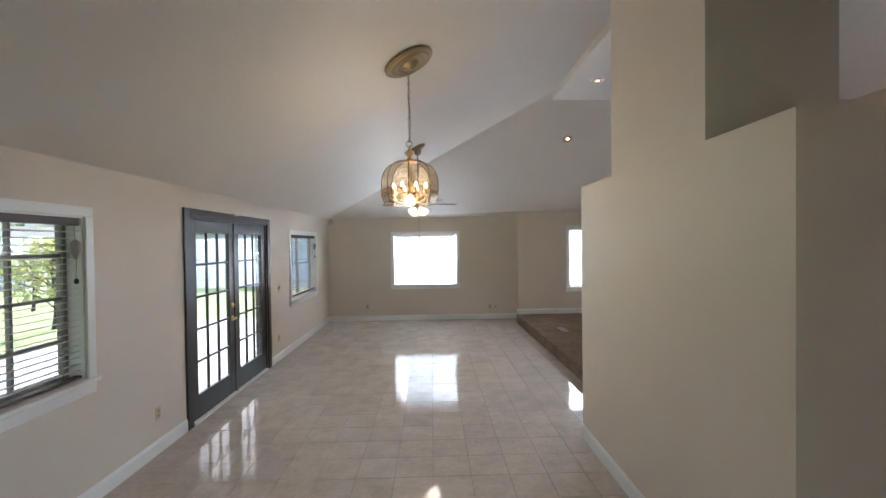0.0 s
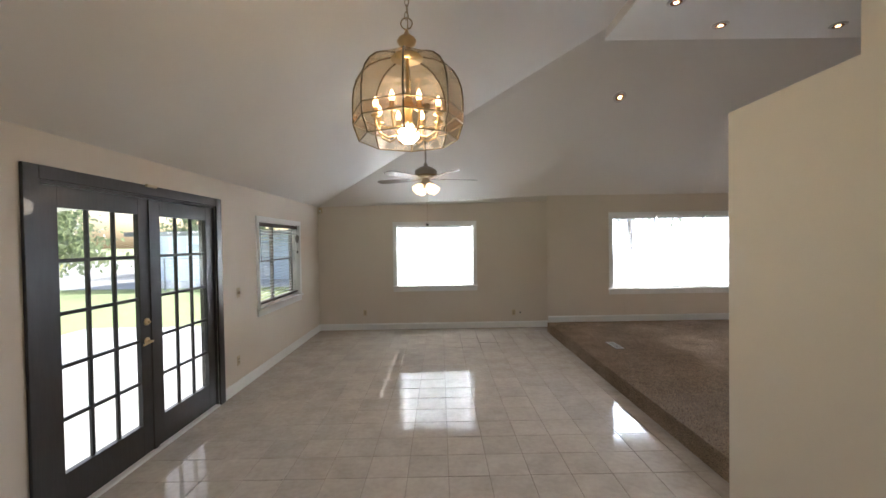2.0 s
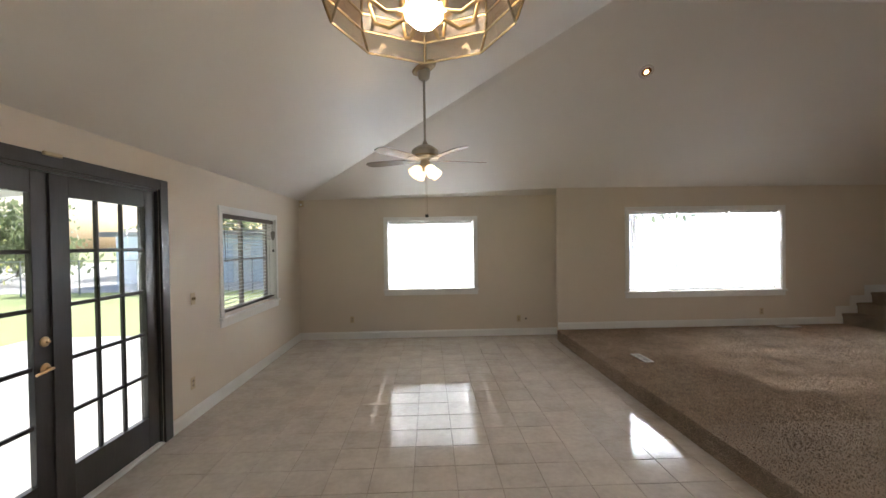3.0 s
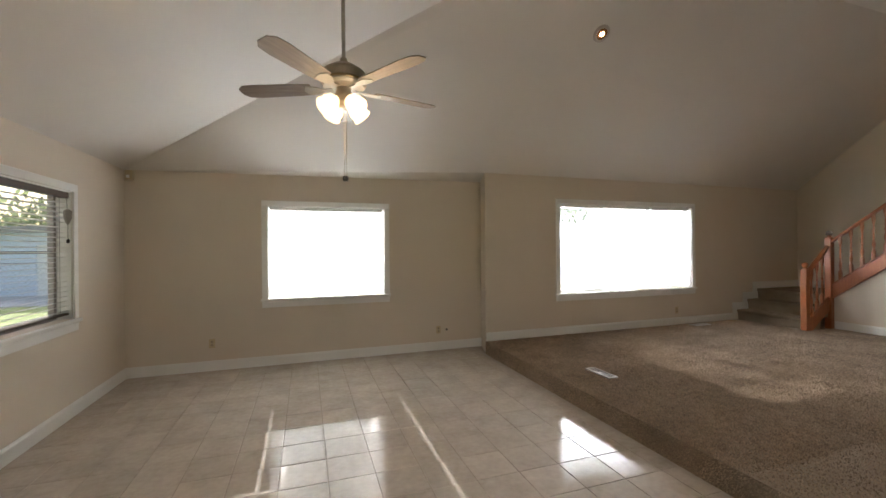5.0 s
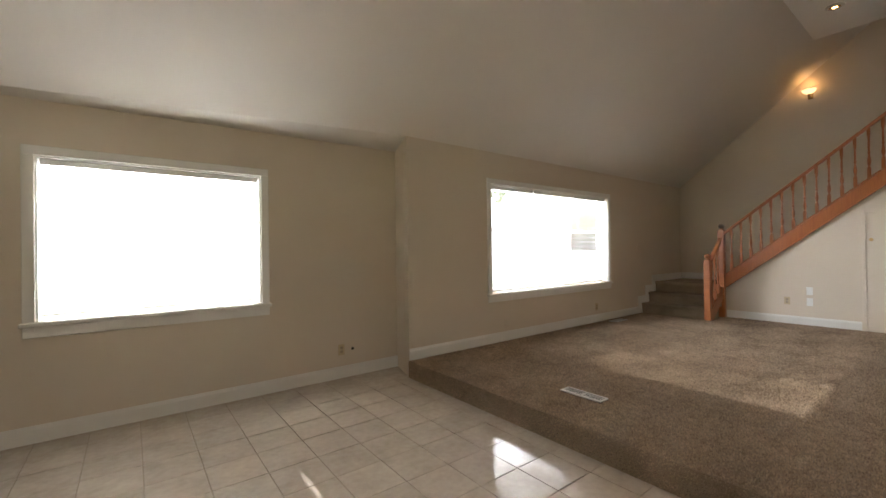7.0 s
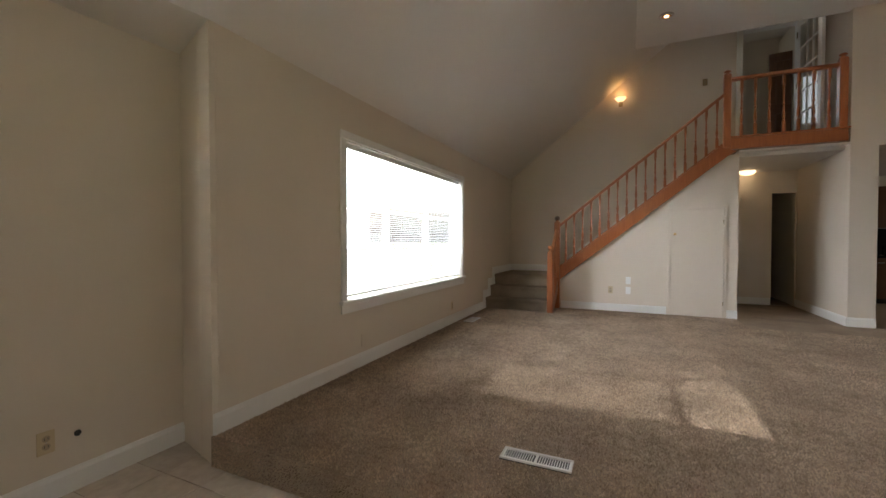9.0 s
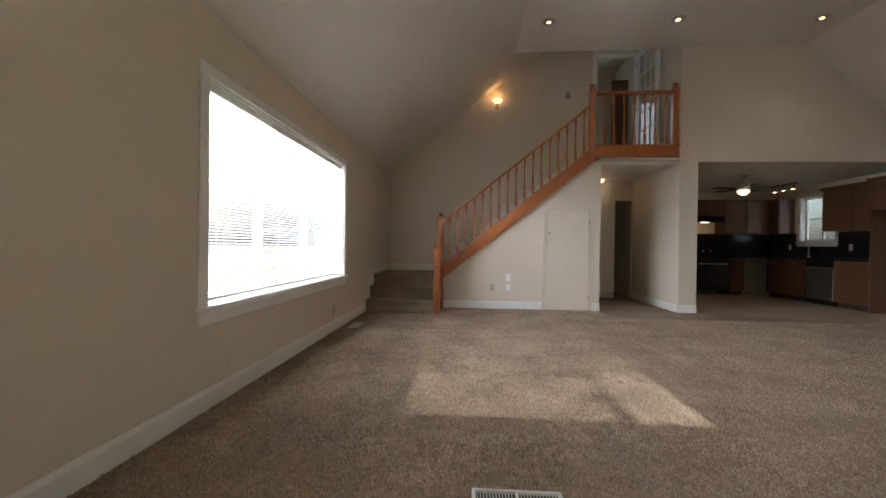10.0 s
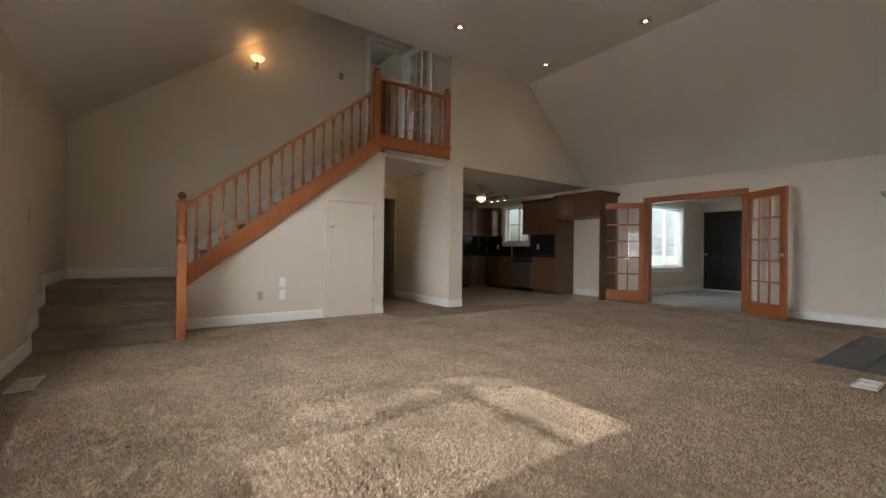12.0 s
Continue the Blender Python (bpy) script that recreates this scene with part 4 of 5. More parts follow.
# ---------------------------------------------------------------- hearth
hearth = tagged(new("hearth"), "dark grey slate hearth lying level with the carpet", "hearth")
hearth.matrix_basis = Matrix.Translation((2.30, 2.50, CARPET_Z))
part("bed", boxes((0.002, 0.95, 0, 2.08, -0.05, 0.006)), "slot", hearth)
for i in range(3):
    for j in range(7):
        part("tile", boxes((0.006 + i * 0.316, 0.316 + i * 0.316 - 0.004, 0.004 + j * 0.296, j * 0.296 + 0.292, 0.0065, 0.013), bevel=0.002), "slate", hearth)

# ---------------------------------------------------------------- lamps
def west_ceiling(x):
    return 2.45 + (x - WX) * (4.50 - 2.45) / (2.33 - WX)


SLOPE = math.degrees(math.atan((4.50 - 2.45) / (2.33 - WX)))


def medallion(x, y, r, label):
    """A round ribbed ceiling plate that follows the slope."""
    ob = thing("ceiling_medallion", Matrix.Translation((x, y, west_ceiling(x) - 0.002)) @ pose(0, 0, 0, 180, -SLOPE, 0), label, "medallion", "ceiling medallions")
    part("plate", lathe([(r, 0), (r, 0.014), (r * 0.95, 0.024), (r * 0.88, 0.010), (r * 0.80, 0.032), (r * 0.72, 0.034), (r * 0.64, 0.014), (r * 0.54, 0.036), (r * 0.47, 0.036), (r * 0.40, 0.018), (r * 0.33, 0.044), (r * 0.22, 0.052), (r * 0.16, 0.068), (0.001, 0.072)], 40), "oldbrass", ob, smooth=True)
    return ob


CX, CY = -0.018, 4.315
medallion(CX, CY, 0.228, "antique brass ribbed medallion above the chandelier")
ch = thing("chandelier", (CX, CY, 2.205), "brass and amber glass dome chandelier, lit, on a chain", "chandelier")
ztop = west_ceiling(CX) - 2.205
# chain: links turned in pairs
link = bmesh.new()
pts = [(0.009 * math.cos(a), 0, 0.019 * math.sin(a)) for a in [2 * math.pi * i / 10 for i in range(11)]]
tube(pts, 0.0022, 5, link)
link_me = mesh_of(link, "link")
link_me.materials.append(M["oldbrass"])
z, i = 0.565, 0
while z < ztop - 0.05:
    part("link", link_me, None, ch, at=pose(0.003 * math.sin(i), 0, z, 0, 0, 90 * (i % 2)))
    z, i = z + 0.031, i + 1
part("cord", tube([(0.004, 0.004, 0.50), (0.012, -0.006, 0.75), (-0.008, 0.008, 0.98), (0.006, -0.004, 1.15), (0, 0, ztop - 0.05)], 0.003, 6), "oldbrass", ch)
part("ring", tube([(0.026 * math.cos(a), 0, 0.53 + 0.026 * math.sin(a)) for a in [2 * math.pi * i / 16 for i in range(17)]], 0.003, 6), "oldbrass", ch)
part("cap", lathe([(0.075, 0.425), (0.06, 0.44), (0.02, 0.452), (0.018, 0.475), (0.036, 0.487), (0.045, 0.505), (0.036, 0.52), (0.014, 0.535), (0.006, 0.56), (0.001, 0.562)], 24, m=Matrix.Translation((0, 0, -0.055))), "brass", ch, "polished brass cap", smooth=True)
DOME = [(0.224, 0.0), (0.250, 0.072), (0.252, 0.095), (0.252, 0.122), (0.251, 0.19), (0.246, 0.235), (0.232, 0.278), (0.208, 0.316), (0.172, 0.346), (0.126, 0.367), (0.07, 0.378)]


def corner(r, z, k):
    a = 2 * math.pi * k / 8
    return Vector((r * math.cos(a), r * math.sin(a), z))


def glass_panel(rows):
    bm = bmesh.new()
    vs = []
    for r, z in rows:
        a, b = corner(r, z, -1), corner(r, z, 0)
        vs.append([bm.verts.new(a.lerp(b, s)) for s in (0.02, 0.98)])
    for p, q in zip(vs, vs[1:]):
        bm.faces.new((p[0], p[1], q[1], q[0]))
    r = bmesh.ops.solidify(bm, geom=bm.faces[:], thickness=0.003)
    return mesh_of(bm, "glass_panel")


band = [glass_panel(DOME[0:2]), glass_panel(DOME[1:4]), glass_panel(DOME[3:])]
for me, mt in zip(band, ("amberglass", "bandglass", "amberglass")):
    me.materials.append(M[mt])
for k in range(8):
    for me in band:
        p = part("glass_panel", me, None, ch, at=pose(0, 0, 0, 0, 0, 45 * k))
        p.visible_shadow = False
    part("rib", tube([corner(r, z, k) for r, z in DOME], 0.0038, 6), "darkbrass", ch)
for r, z in (DOME[0], DOME[1], DOME[3]):
    part("hoop", tube([corner(r, z, k) for k in range(9)], 0.0034, 6), "oldbrass", ch)
part("stem", lathe([(0.008, 0.38), (0.008, 0.20), (0.02, 0.19), (0.028, 0.15), (0.016, 0.12), (0.022, 0.09), (0.01, 0.07)], 14), "brass", ch, smooth=True)
arm = tube([(0.015, 0, 0.12), (0.05, 0, 0.055), (0.095, 0, 0.04), (0.135, 0, 0.06), (0.150, 0, 0.105), (0.150, 0, 0.13)], 0.0055, 8)
arm = mesh_of(arm, "arm")
arm.materials.append(M["brass"])
cup = lathe([(0.006, 0.125), (0.022, 0.132), (0.02, 0.14), (0.011, 0.142), (0.011, 0.169)], 12, m=Matrix.Translation((0.150, 0, 0)))
cup = mesh_of(cup, "candle_cup")
cup.materials.append(M["brass"])
flame = lathe([(0.008, 0.168), (0.012, 0.178), (0.0135, 0.190), (0.009, 0.203), (0.004, 0.214), (0.001, 0.218)], 12, m=Matrix.Translation((0.150, 0, 0)))
flame = mesh_of(flame, "bulb")
flame.materials.append(M["lit"])
for k in range(8):
    a = part("arm", arm, None, ch, at=pose(0, 0, -0.035, 0, 0, 45 * k + 22.5), smooth=True)
    part("candle_cup", cup, None, a, smooth=True)
    b = part("bulb", flame, None, a, smooth=True)
    b = part("bulb", lathe([(0.016, 0.075), (0.03, 0.06), (0.048, 0.035), (0.045, 0.012), (0.025, -0.008), (0.001, -0.014)], 20), "bulbwhite", ch, "round white bulb below the arms", smooth=True)

# ceiling fan, at rest
FX, FY, FZ = -0.04, 7.45, 2.52
fan = thing("ceiling_fan", (FX, FY, FZ), "taupe ceiling fan with five blades and four lit tulip shades", "ceiling fan")
medallion(FX, FY, 0.13, "antique brass medallion above the fan")
zt = west_ceiling(FX) - FZ
part("canopy", lathe([(0.03, zt - 0.14), (0.055, zt - 0.12), (0.065, zt - 0.06), (0.06, zt - 0.03)], 24), "bronze", fan, smooth=True)
part("downrod", lathe([(0.012, 0.16), (0.012, zt - 0.12)], 14), "bronze", fan, smooth=True)
part("motor_housing", lathe([(0.05, -0.005), (0.125, 0.0), (0.138, 0.012), (0.138, 0.085), (0.128, 0.10), (0.075, 0.135), (0.03, 0.15), (0.02, 0.185), (0.012, 0.19)], 36), "bronze", fan, "taupe enamelled motor housing")
part("vent_band", lathe([(0.1385, 0.02), (0.142, 0.024), (0.142, 0.034), (0.1385, 0.038)], 36), "oldbrass", fan)
iron = bmesh.new()
prism([(0.07, -0.018), (0.12, -0.012), (0.17, -0.04), (0.23, -0.045), (0.25, 0.0), (0.23, 0.045), (0.17, 0.04), (0.12, 0.012), (0.07, 0.018)], -0.016, -0.010, iron)
iron = mesh_of(iron, "blade_iron")
iron.materials.append(M["bronze"])
blade = prism([(0.20, -0.055), (0.30, -0.062), (0.55, -0.07), (0.63, -0.062), (0.662, -0.03), (0.665, 0.03), (0.63, 0.062), (0.55, 0.07), (0.30, 0.062), (0.20, 0.055)], -0.009, -0.002)
blade = mesh_of(blade, "blade")
blade.materials.append(M["blade"])
for k in range(5):
    bl = part("blade", blade, None, fan, at=pose(0, 0, 0, 10, 0, 72 * k + 14))
    part("blade_iron", iron, None, bl)
part("light_hub", lathe([(0.02, -0.12), (0.05, -0.115), (0.065, -0.09), (0.06, -0.05), (0.045, -0.02), (0.05, -0.004)], 24), "bronze", fan, smooth=True)
tulip = lathe([(0.024, 0.0), (0.03, 0.01), (0.05, 0.035), (0.058, 0.065), (0.055, 0.09), (0.062, 0.112), (0.060, 0.112), (0.052, 0.09), (0.054, 0.065), (0.046, 0.035), (0.02, 0.008)], 20)
tulip = mesh_of(tulip, "tulip_shade")
tulip.materials.append(M["litshade"])
for k in range(4):
    s = part("tulip_shade", tulip, None, fan, "lit frosted glass tulip shade", at=pose(0, 0, -0.085, 0, 0, 90 * k + 30) @ pose(0.055, 0, 0, 0, 128, 0), smooth=True)
part("pull_chain", tube([(0.0, 0.02, -0.11), (0.002, 0.021, -0.35), (0.0, 0.02, -0.55)], 0.0016, 5), "oldbrass", fan)
part("pull_chain", tube([(0.014, 0.015, -0.11), (0.015, 0.016, -0.55)], 0.0016, 5), "oldbrass", fan)
for x in (0.0, 0.015):
    part("chain_knob", lathe([(0.003, -0.55), (0.009, -0.556), (0.011, -0.57), (0.008, -0.582), (0.001, -0.584)], 10, m=Matrix.Translation((x, 0.018, 0))), "slot", fan, smooth=True)

# recessed lamps
can = tagged(new("recessed_lamp"), "lit recessed ceiling lamp with a metal trim ring", "recessed lamp", "recessed ceiling lamps")
can.matrix_basis = Matrix.Translation((*CANS[0], SOF))
part("trim_ring", lathe([(0.062, -0.001), (0.062, -0.012), (0.075, -0.014), (0.095, -0.008), (0.098, -0.0005)], 28), "canring", can, smooth=True)
part("reflector", lathe([(0.062, -0.012), (0.050, -0.006), (0.036, -0.003)], 24), "copper", can, "copper reflector ring", smooth=True)
part("lamp_face", lathe([(0.036, -0.003), (0.035, -0.010), (0.022, -0.015), (0.001, -0.017)], 20), "canlit", can, smooth=True)
for cx, cy in CANS[1:]:
    copy_thing(can, Matrix.Translation((cx, cy, SOF)))
ny = 8.50
nz = 2.58 + (NY2 - ny) * (SOF - 2.58) / (NY2 - 7.845)
copy_thing(can, Matrix.Translation((2.82, ny, nz - 0.002)) @ pose(0, 0, 0, -math.degrees(math.atan((SOF - 2.58) / (NY2 - 7.845))), 0, 0))

# wall sconce on the stairwell wall
sc = thing("wall_sconce", (SX, 8.07, 3.86), "small brass wall sconce with a lit glass bowl", "sconce")
part("bowl", lathe([(0.02, -0.02), (0.05, -0.005), (0.085, 0.025), (0.10, 0.055), (0.096, 0.055), (0.08, 0.03), (0.018, -0.005)], 24, m=Matrix.Translation((-0.11, 0, 0))), "sconceglass", sc, "lit amber glass bowl", smooth=True)
part("rim", lathe([(0.098, 0.052), (0.104, 0.056), (0.098, 0.060)], 24, m=Matrix.Translation((-0.11, 0, 0))), "oldbrass", sc)
part("finial", lathe([(0.002, -0.085), (0.012, -0.075), (0.008, -0.06), (0.016, -0.04), (0.022, -0.018)], 14, m=Matrix.Translation((-0.11, 0, 0))), "oldbrass", sc, smooth=True)
part("arm", tube([(0, 0, -0.03), (-0.05, 0, -0.05), (-0.11, 0, -0.03)], 0.007, 8), "oldbrass", sc)
part("back_plate", boxes((-0.012, -0.0005, -0.035, 0.035, -0.08, 0.03), bevel=0.004), "oldbrass", sc)

sb = thing("wall_sconce", (3.12, SY, 1.97), "unlit dark bronze half-bowl sconce beside the foyer doors", "sconce")
part("bowl", prism([(-0.13, 0.0), (-0.12, -0.05), (-0.07, -0.10), (0.0, -0.12), (0.07, -0.10), (0.12, -0.05), (0.13, 0.0)], 0.012, 0.11, axis="y"), "bronze", sb)
part("back_plate", boxes((-0.05, 0.05, 0.0005, 0.012, -0.14, 0.03), bevel=0.003), "bronze", sb)

# ---------------------------------------------------------------- wall plates and small fittings


def outlet(m, u, z, label="almond duplex outlet on the wall", mat="almond", kind="outlet"):
    ob = tagged(new("light_switch" if kind == "switch" else "wall_outlet"), label, kind, "wall plates")
    ob.matrix_basis = m @ Matrix.Translation((u, 0, z))
    part("plate", boxes((-0.036, 0.036, -0.006, -0.0005, -0.058, 0.058), bevel=0.002), mat, ob)
    if kind == "switch":
        for x in (-0.016, 0.016) if "double" in label else (0,):
            part("toggle", boxes((x - 0.006, x + 0.006, -0.018, -0.006, -0.012, 0.014), bevel=0.001), "oldbrass", ob)
    elif kind == "outlet":
        for s in (-0.02, 0.02):
            so = part("socket", lathe([(0.0165, 0.006), (0.0165, 0.008), (0.001, 0.0082)], 14, m=Matrix.Translation((0, 0, s)) @ pose(0, 0, 0, 90)), "socketface", ob)
            part("slot", boxes((-0.008, -0.006, -0.0092, -0.0075, s - 0.005, s + 0.006), (0.006, 0.008, -0.0092, -0.0075, s - 0.005, s + 0.006)), "slot", so)
    part("screw", lathe([(0.003, 0.006), (0.0025, 0.0072), (0.001, 0.0074)], 8, m=pose(0, 0, 0, 90)), "chrome", ob)
    return ob


outlet(WEST, 4.40, 0.36)
outlet(WEST, 7.30, 0.36)
outlet(WEST, 7.33, 1.17, "almond double light switch beside the patio doors", kind="switch")
outlet(NORTH(NY), -1.40, 0.34)
outlet(NORTH(NY), 1.58, 0.30, "brown-faced duplex outlet on the wall", "almond")
outlet(NORTH(NY2), 5.70, 0.42)
outlet(NORTH(NY2), 3.64, 0.41, "blank wall-coloured cover plate", "wall", kind="cover plate")
outlet(NORTH(NY2), 7.06, 1.36, "wall-coloured blank plate beside the stairs", "wall", kind="cover plate")
outlet(EASTW(EX), -8.18, 0.52)
outlet(EASTW(EX), -7.92, 0.68, "white phone plate on the stair wall", "white", kind="cover plate")
outlet(EASTW(EX), -7.92, 0.52, "white phone plate on the stair wall", "white", kind="cover plate")
outlet(EASTW(SX), -6.75, 4.02, "small dark switch plate beside the upstairs door", "oldbrass", kind="switch")
outlet(EASTW(7.1), 2.2, 1.30, "white light switch in the foyer", "white", kind="switch")
c = thing("cable_port", NORTH(NY) @ Matrix.Translation((1.71, 0, 0.295)), "dark cable hole in the wall", "cable port")
part("bushing", lathe([(0.016, 0.0005), (0.016, 0.005), (0.011, 0.008), (0.006, 0.004)], 14, m=pose(0, 0, 0, 90)), "slot", c)
det = thing("motion_sensor", (WX + 0.07, NY - 0.09, 2.40), "small white motion sensor in the room corner", "motion sensor")
part("body", prism([(-0.065, 0.085), (-0.02, -0.01), (0.03, -0.02), (0.045, 0.0), (0.045, 0.05), (0.03, 0.085)], -0.06, 0.05), "almond", det)
part("lens", prism([(-0.01, -0.016), (0.025, -0.0235), (0.024, -0.015)], -0.04, -0.005), "white", det)


def register(x, y, ang, label, l=0.36, w=0.115, mat="regmetal"):
    """A floor grille with a frame and angled louvres."""
    ob = thing("floor_register", Matrix.Translation((x, y, CARPET_Z + 0.004)) @ pose(0, 0, 0, 0, 0, ang), label, "floor vent", "floor registers")
    part("well", boxes((-l / 2, l / 2, -w / 2, w / 2, -0.003, 0.002)), "slot", ob)
    f = 0.016
    part("frame", boxes((-l / 2, l / 2, -w / 2, -w / 2 + f, 0, 0.012), (-l / 2, l / 2, w / 2 - f, w / 2, 0, 0.012), (-l / 2, -l / 2 + f, -w / 2 + f, w / 2 - f, 0, 0.012), (l / 2 - f, l / 2, -w / 2 + f, w / 2 - f, 0, 0.012), (-0.006, 0.006, -w / 2 + f, w / 2 - f, 0, 0.011), bevel=0.002), mat, ob)
    lv = mesh_of(boxes((-0.0016, 0.0016, -w / 2 + f, w / 2 - f, -0.001, 0.004)), "louvre")
    lv.materials.append(M[mat])
    u = -l / 2 + f + 0.008
    while u < l / 2 - f - 0.004:
        if abs(u) > 0.008:
            part("louvre", lv, None, ob, at=pose(u, 0, 0, 0, 25, 0))
        u += 0.0125
    return ob


register(2.655, 8.355, 90, "white metal floor register in the carpet near the step")
register(6.02, 9.95, 0, "white metal floor register below the wide window", l=0.34, w=0.14)
register(2.84, 5.06, 90, "white metal floor register near the hearth", l=0.30, w=0.14)
wi = thing("loose_wire", (2.0, 2.45, 2.369), "short black wire end lying on the fireplace ledge", "wire")
part("strand", tube([(0, 0, 0.004), (0.02, 0.01, 0.02), (0.035, 0.01, 0.05), (0.045, 0.012, 0.02)], 0.004, 6), "slot", wi)

# ---------------------------------------------------------------- kitchen
KZ = CARPET_Z - 0.004


def cabinet(x0, x1, y0, y1, z0, z1, face, doors, label, drawer=0.0, kick=0.0, group="kitchen cabinets", crown=False):
    """A cabinet unit with framed doors; face: the way that it looks ('n' or 'w')."""
    ob = thing("kitchen_cabinet", (0, 0, 0), label, "cabinet", group)
    part("body", boxes((x0, x1, y0, y1, z0 + kick, z1), bevel=0.002), "cabinet", ob)
    if kick:
        kb = (x0, x1, y0, y1 - 0.07, z0, z0 + kick) if face == "n" else (x0 + 0.07, x1, y0, y1, z0, z0 + kick)
        part("toe_kick", boxes(kb), "slot", ob)
    lo, hi = (x0, x1) if face == "n" else (y0, y1)
    step = (hi - lo) / doors

    def slab(name, u0, u1, w0, w1, t0, t1, parent=ob, mat="cabinet"):
        b = (u0, u1, y1 + t0, y1 + t1, w0, w1) if face == "n" else (x0 - t1, x0 - t0, u0, u1, w0, w1)
        return part(name, boxes(b, bevel=0.002), mat, parent)

    for i in range(doors):
        u0, u1 = lo + i * step + 0.012, lo + (i + 1) * step - 0.012
        w0, w1 = z0 + kick + 0.02, z1 - 0.02
        if drawer:
            dr = slab("drawer_front", u0, u1, w1 - drawer, w1, 0.001, 0.02)
            slab("pull", (u0 + u1) / 2 - 0.045, (u0 + u1) / 2 + 0.045, w1 - drawer / 2 - 0.005, w1 - drawer / 2 + 0.005, 0.03, 0.04, dr, "chrome")
            w1 -= drawer + 0.02
        do = slab("door", u0, u1, w0, w1, 0.001, 0.016)
        f = 0.055
        slab("door_stile", u0, u0 + f, w0, w1, 0.0165, 0.022, do)
        slab("door_stile", u1 - f, u1, w0, w1, 0.0165, 0.022, do)
        slab("door_rail", u0 + f, u1 - f, w0, w0 + f, 0.0165, 0.022, do)
        slab("door_rail", u0 + f, u1 - f, w1 - f, w1, 0.0165, 0.022, do)
    if crown:
        part("crown", prism([(y0, z1), (y1 + 0.025, z1), (y1 + 0.07, z1 + 0.06), (y0, z1 + 0.06)], x0 - 0.05, x1 + 0.02, axis="x"), "cabinet", ob)
    return ob


base_l = "brown maple base cabinet under a black counter"
cabinet(8.13, 8.80, SY, 2.0, KZ, 1.0, "n", 1, base_l, kick=0.09)
cabinet(9.42, 10.46, SY, 2.0, KZ, 1.0, "n", 2, base_l, drawer=0.13, kick=0.09)
cabinet(10.5, 11.1, 2.45, 2.75, KZ, 1.0, "w", 1, base_l, drawer=0.13, kick=0.09)
cabinet(10.5, 11.1, 3.53, 5.0, KZ, 1.0, "w", 3, base_l, drawer=0.13, kick=0.09)
up_l = "brown maple wall cabinet"
cabinet(8.14, 8.75, SY, 1.73, 1.55, 2.32, "n", 1, up_l, crown=True)
cabinet(8.75, 9.38, SY, 1.73, 1.55, 2.32, "n", 1, up_l, crown=True)
cabinet(10.50, 11.1, SY, 1.73, 1.55, 2.32, "n", 1, up_l)
cabinet(10.77, 11.1, 1.75, 2.75, 1.55, 2.32, "w", 2, up_l)
cabinet(10.77, 11.1, 2.77, 3.51, 1.95, 2.32, "w", 2, "short brown maple wall cabinet above the range")
cabinet(10.77, 11.1, 3.53, 5.0, 1.55, 2.32, "w", 3, up_l)
cabinet(7.02, 8.10, SY, 2.05, 1.86, 2.30, "n", 2, "brown maple cabinet above the empty fridge space", crown=True)
g = thing("end_panel", (8.10, SY, KZ), "tall maple end panel of the fridge space", "panel", "fridge end panels")
part("panel", boxes((0, 0.022, 0.0, 0.64, 0, 1.69), bevel=0.002), "cabinet", g)
copy_thing(g, Matrix.Translation((7.0, SY, KZ)))
ct = thing("countertop", (0, 0, 0), "polished black granite kitchen counter", "countertop")
part("top", prism([(8.125, SY), (11.1, SY), (11.1, 2.755), (10.47, 2.755), (10.47, 2.03), (8.125, 2.03)], 1.002, 1.04), "granite", ct)
part("top", boxes((10.47, 11.1, 3.525, 5.0, 1.002, 1.04), bevel=0.003), "granite", ct)
part("backsplash", boxes((8.125, 9.42, SY + 0.001, SY + 0.015, 1.041, 1.548), (9.42, 10.44, SY + 0.001, SY + 0.015, 1.041, 1.30), (10.44, 11.08, SY + 0.001, SY + 0.015, 1.041, 1.548)), "granite", ct, "black tiled backsplash")
part("backsplash", boxes((11.085, 11.099, SY + 0.016, 5.0, 1.041, 1.548)), "granite", ct, "black tiled backsplash")
dw = thing("dishwasher", (8.81, SY, KZ), "stainless steel dishwasher under the counter", "dishwasher")
part("door", boxes((0, 0.60, 0.05, 0.615, 0.10, 0.70), bevel=0.004), "chrome", dw)
part("control_panel", boxes((0, 0.60, 0.05, 0.617, 0.705, 0.826), bevel=0.004), "black", dw)
part("handle", tube([(0.05, 0.62, 0.67), (0.05, 0.655, 0.67), (0.55, 0.655, 0.67), (0.55, 0.62, 0.67)], 0.011, 8), "chrome", dw)
part("kick_plate", boxes((0, 0.60, 0.05, 0.55, 0, 0.098)), "black", dw)
rg = thing("range", (10.48, 2.77, KZ), "stainless and black kitchen range", "range")
part("body", boxes((0.02, 0.62, 0, 0.74, 0.08, 0.87), bevel=0.004), "black", rg)
part("oven_door", boxes((-0.015, 0.018, 0.02, 0.72, 0.22, 0.72), bevel=0.004), "black", rg)
part("handle", tube([(-0.015, 0.08, 0.69), (-0.055, 0.08, 0.69), (-0.055, 0.66, 0.69), (-0.015, 0.66, 0.69)], 0.011, 8), "chrome", rg)
part("cooktop", boxes((0.0, 0.62, 0, 0.74, 0.872, 0.885), bevel=0.003), "black", rg)
part("control_panel", boxes((0.54, 0.61, 0, 0.74, 0.886, 1.05), bevel=0.004), "black", rg)
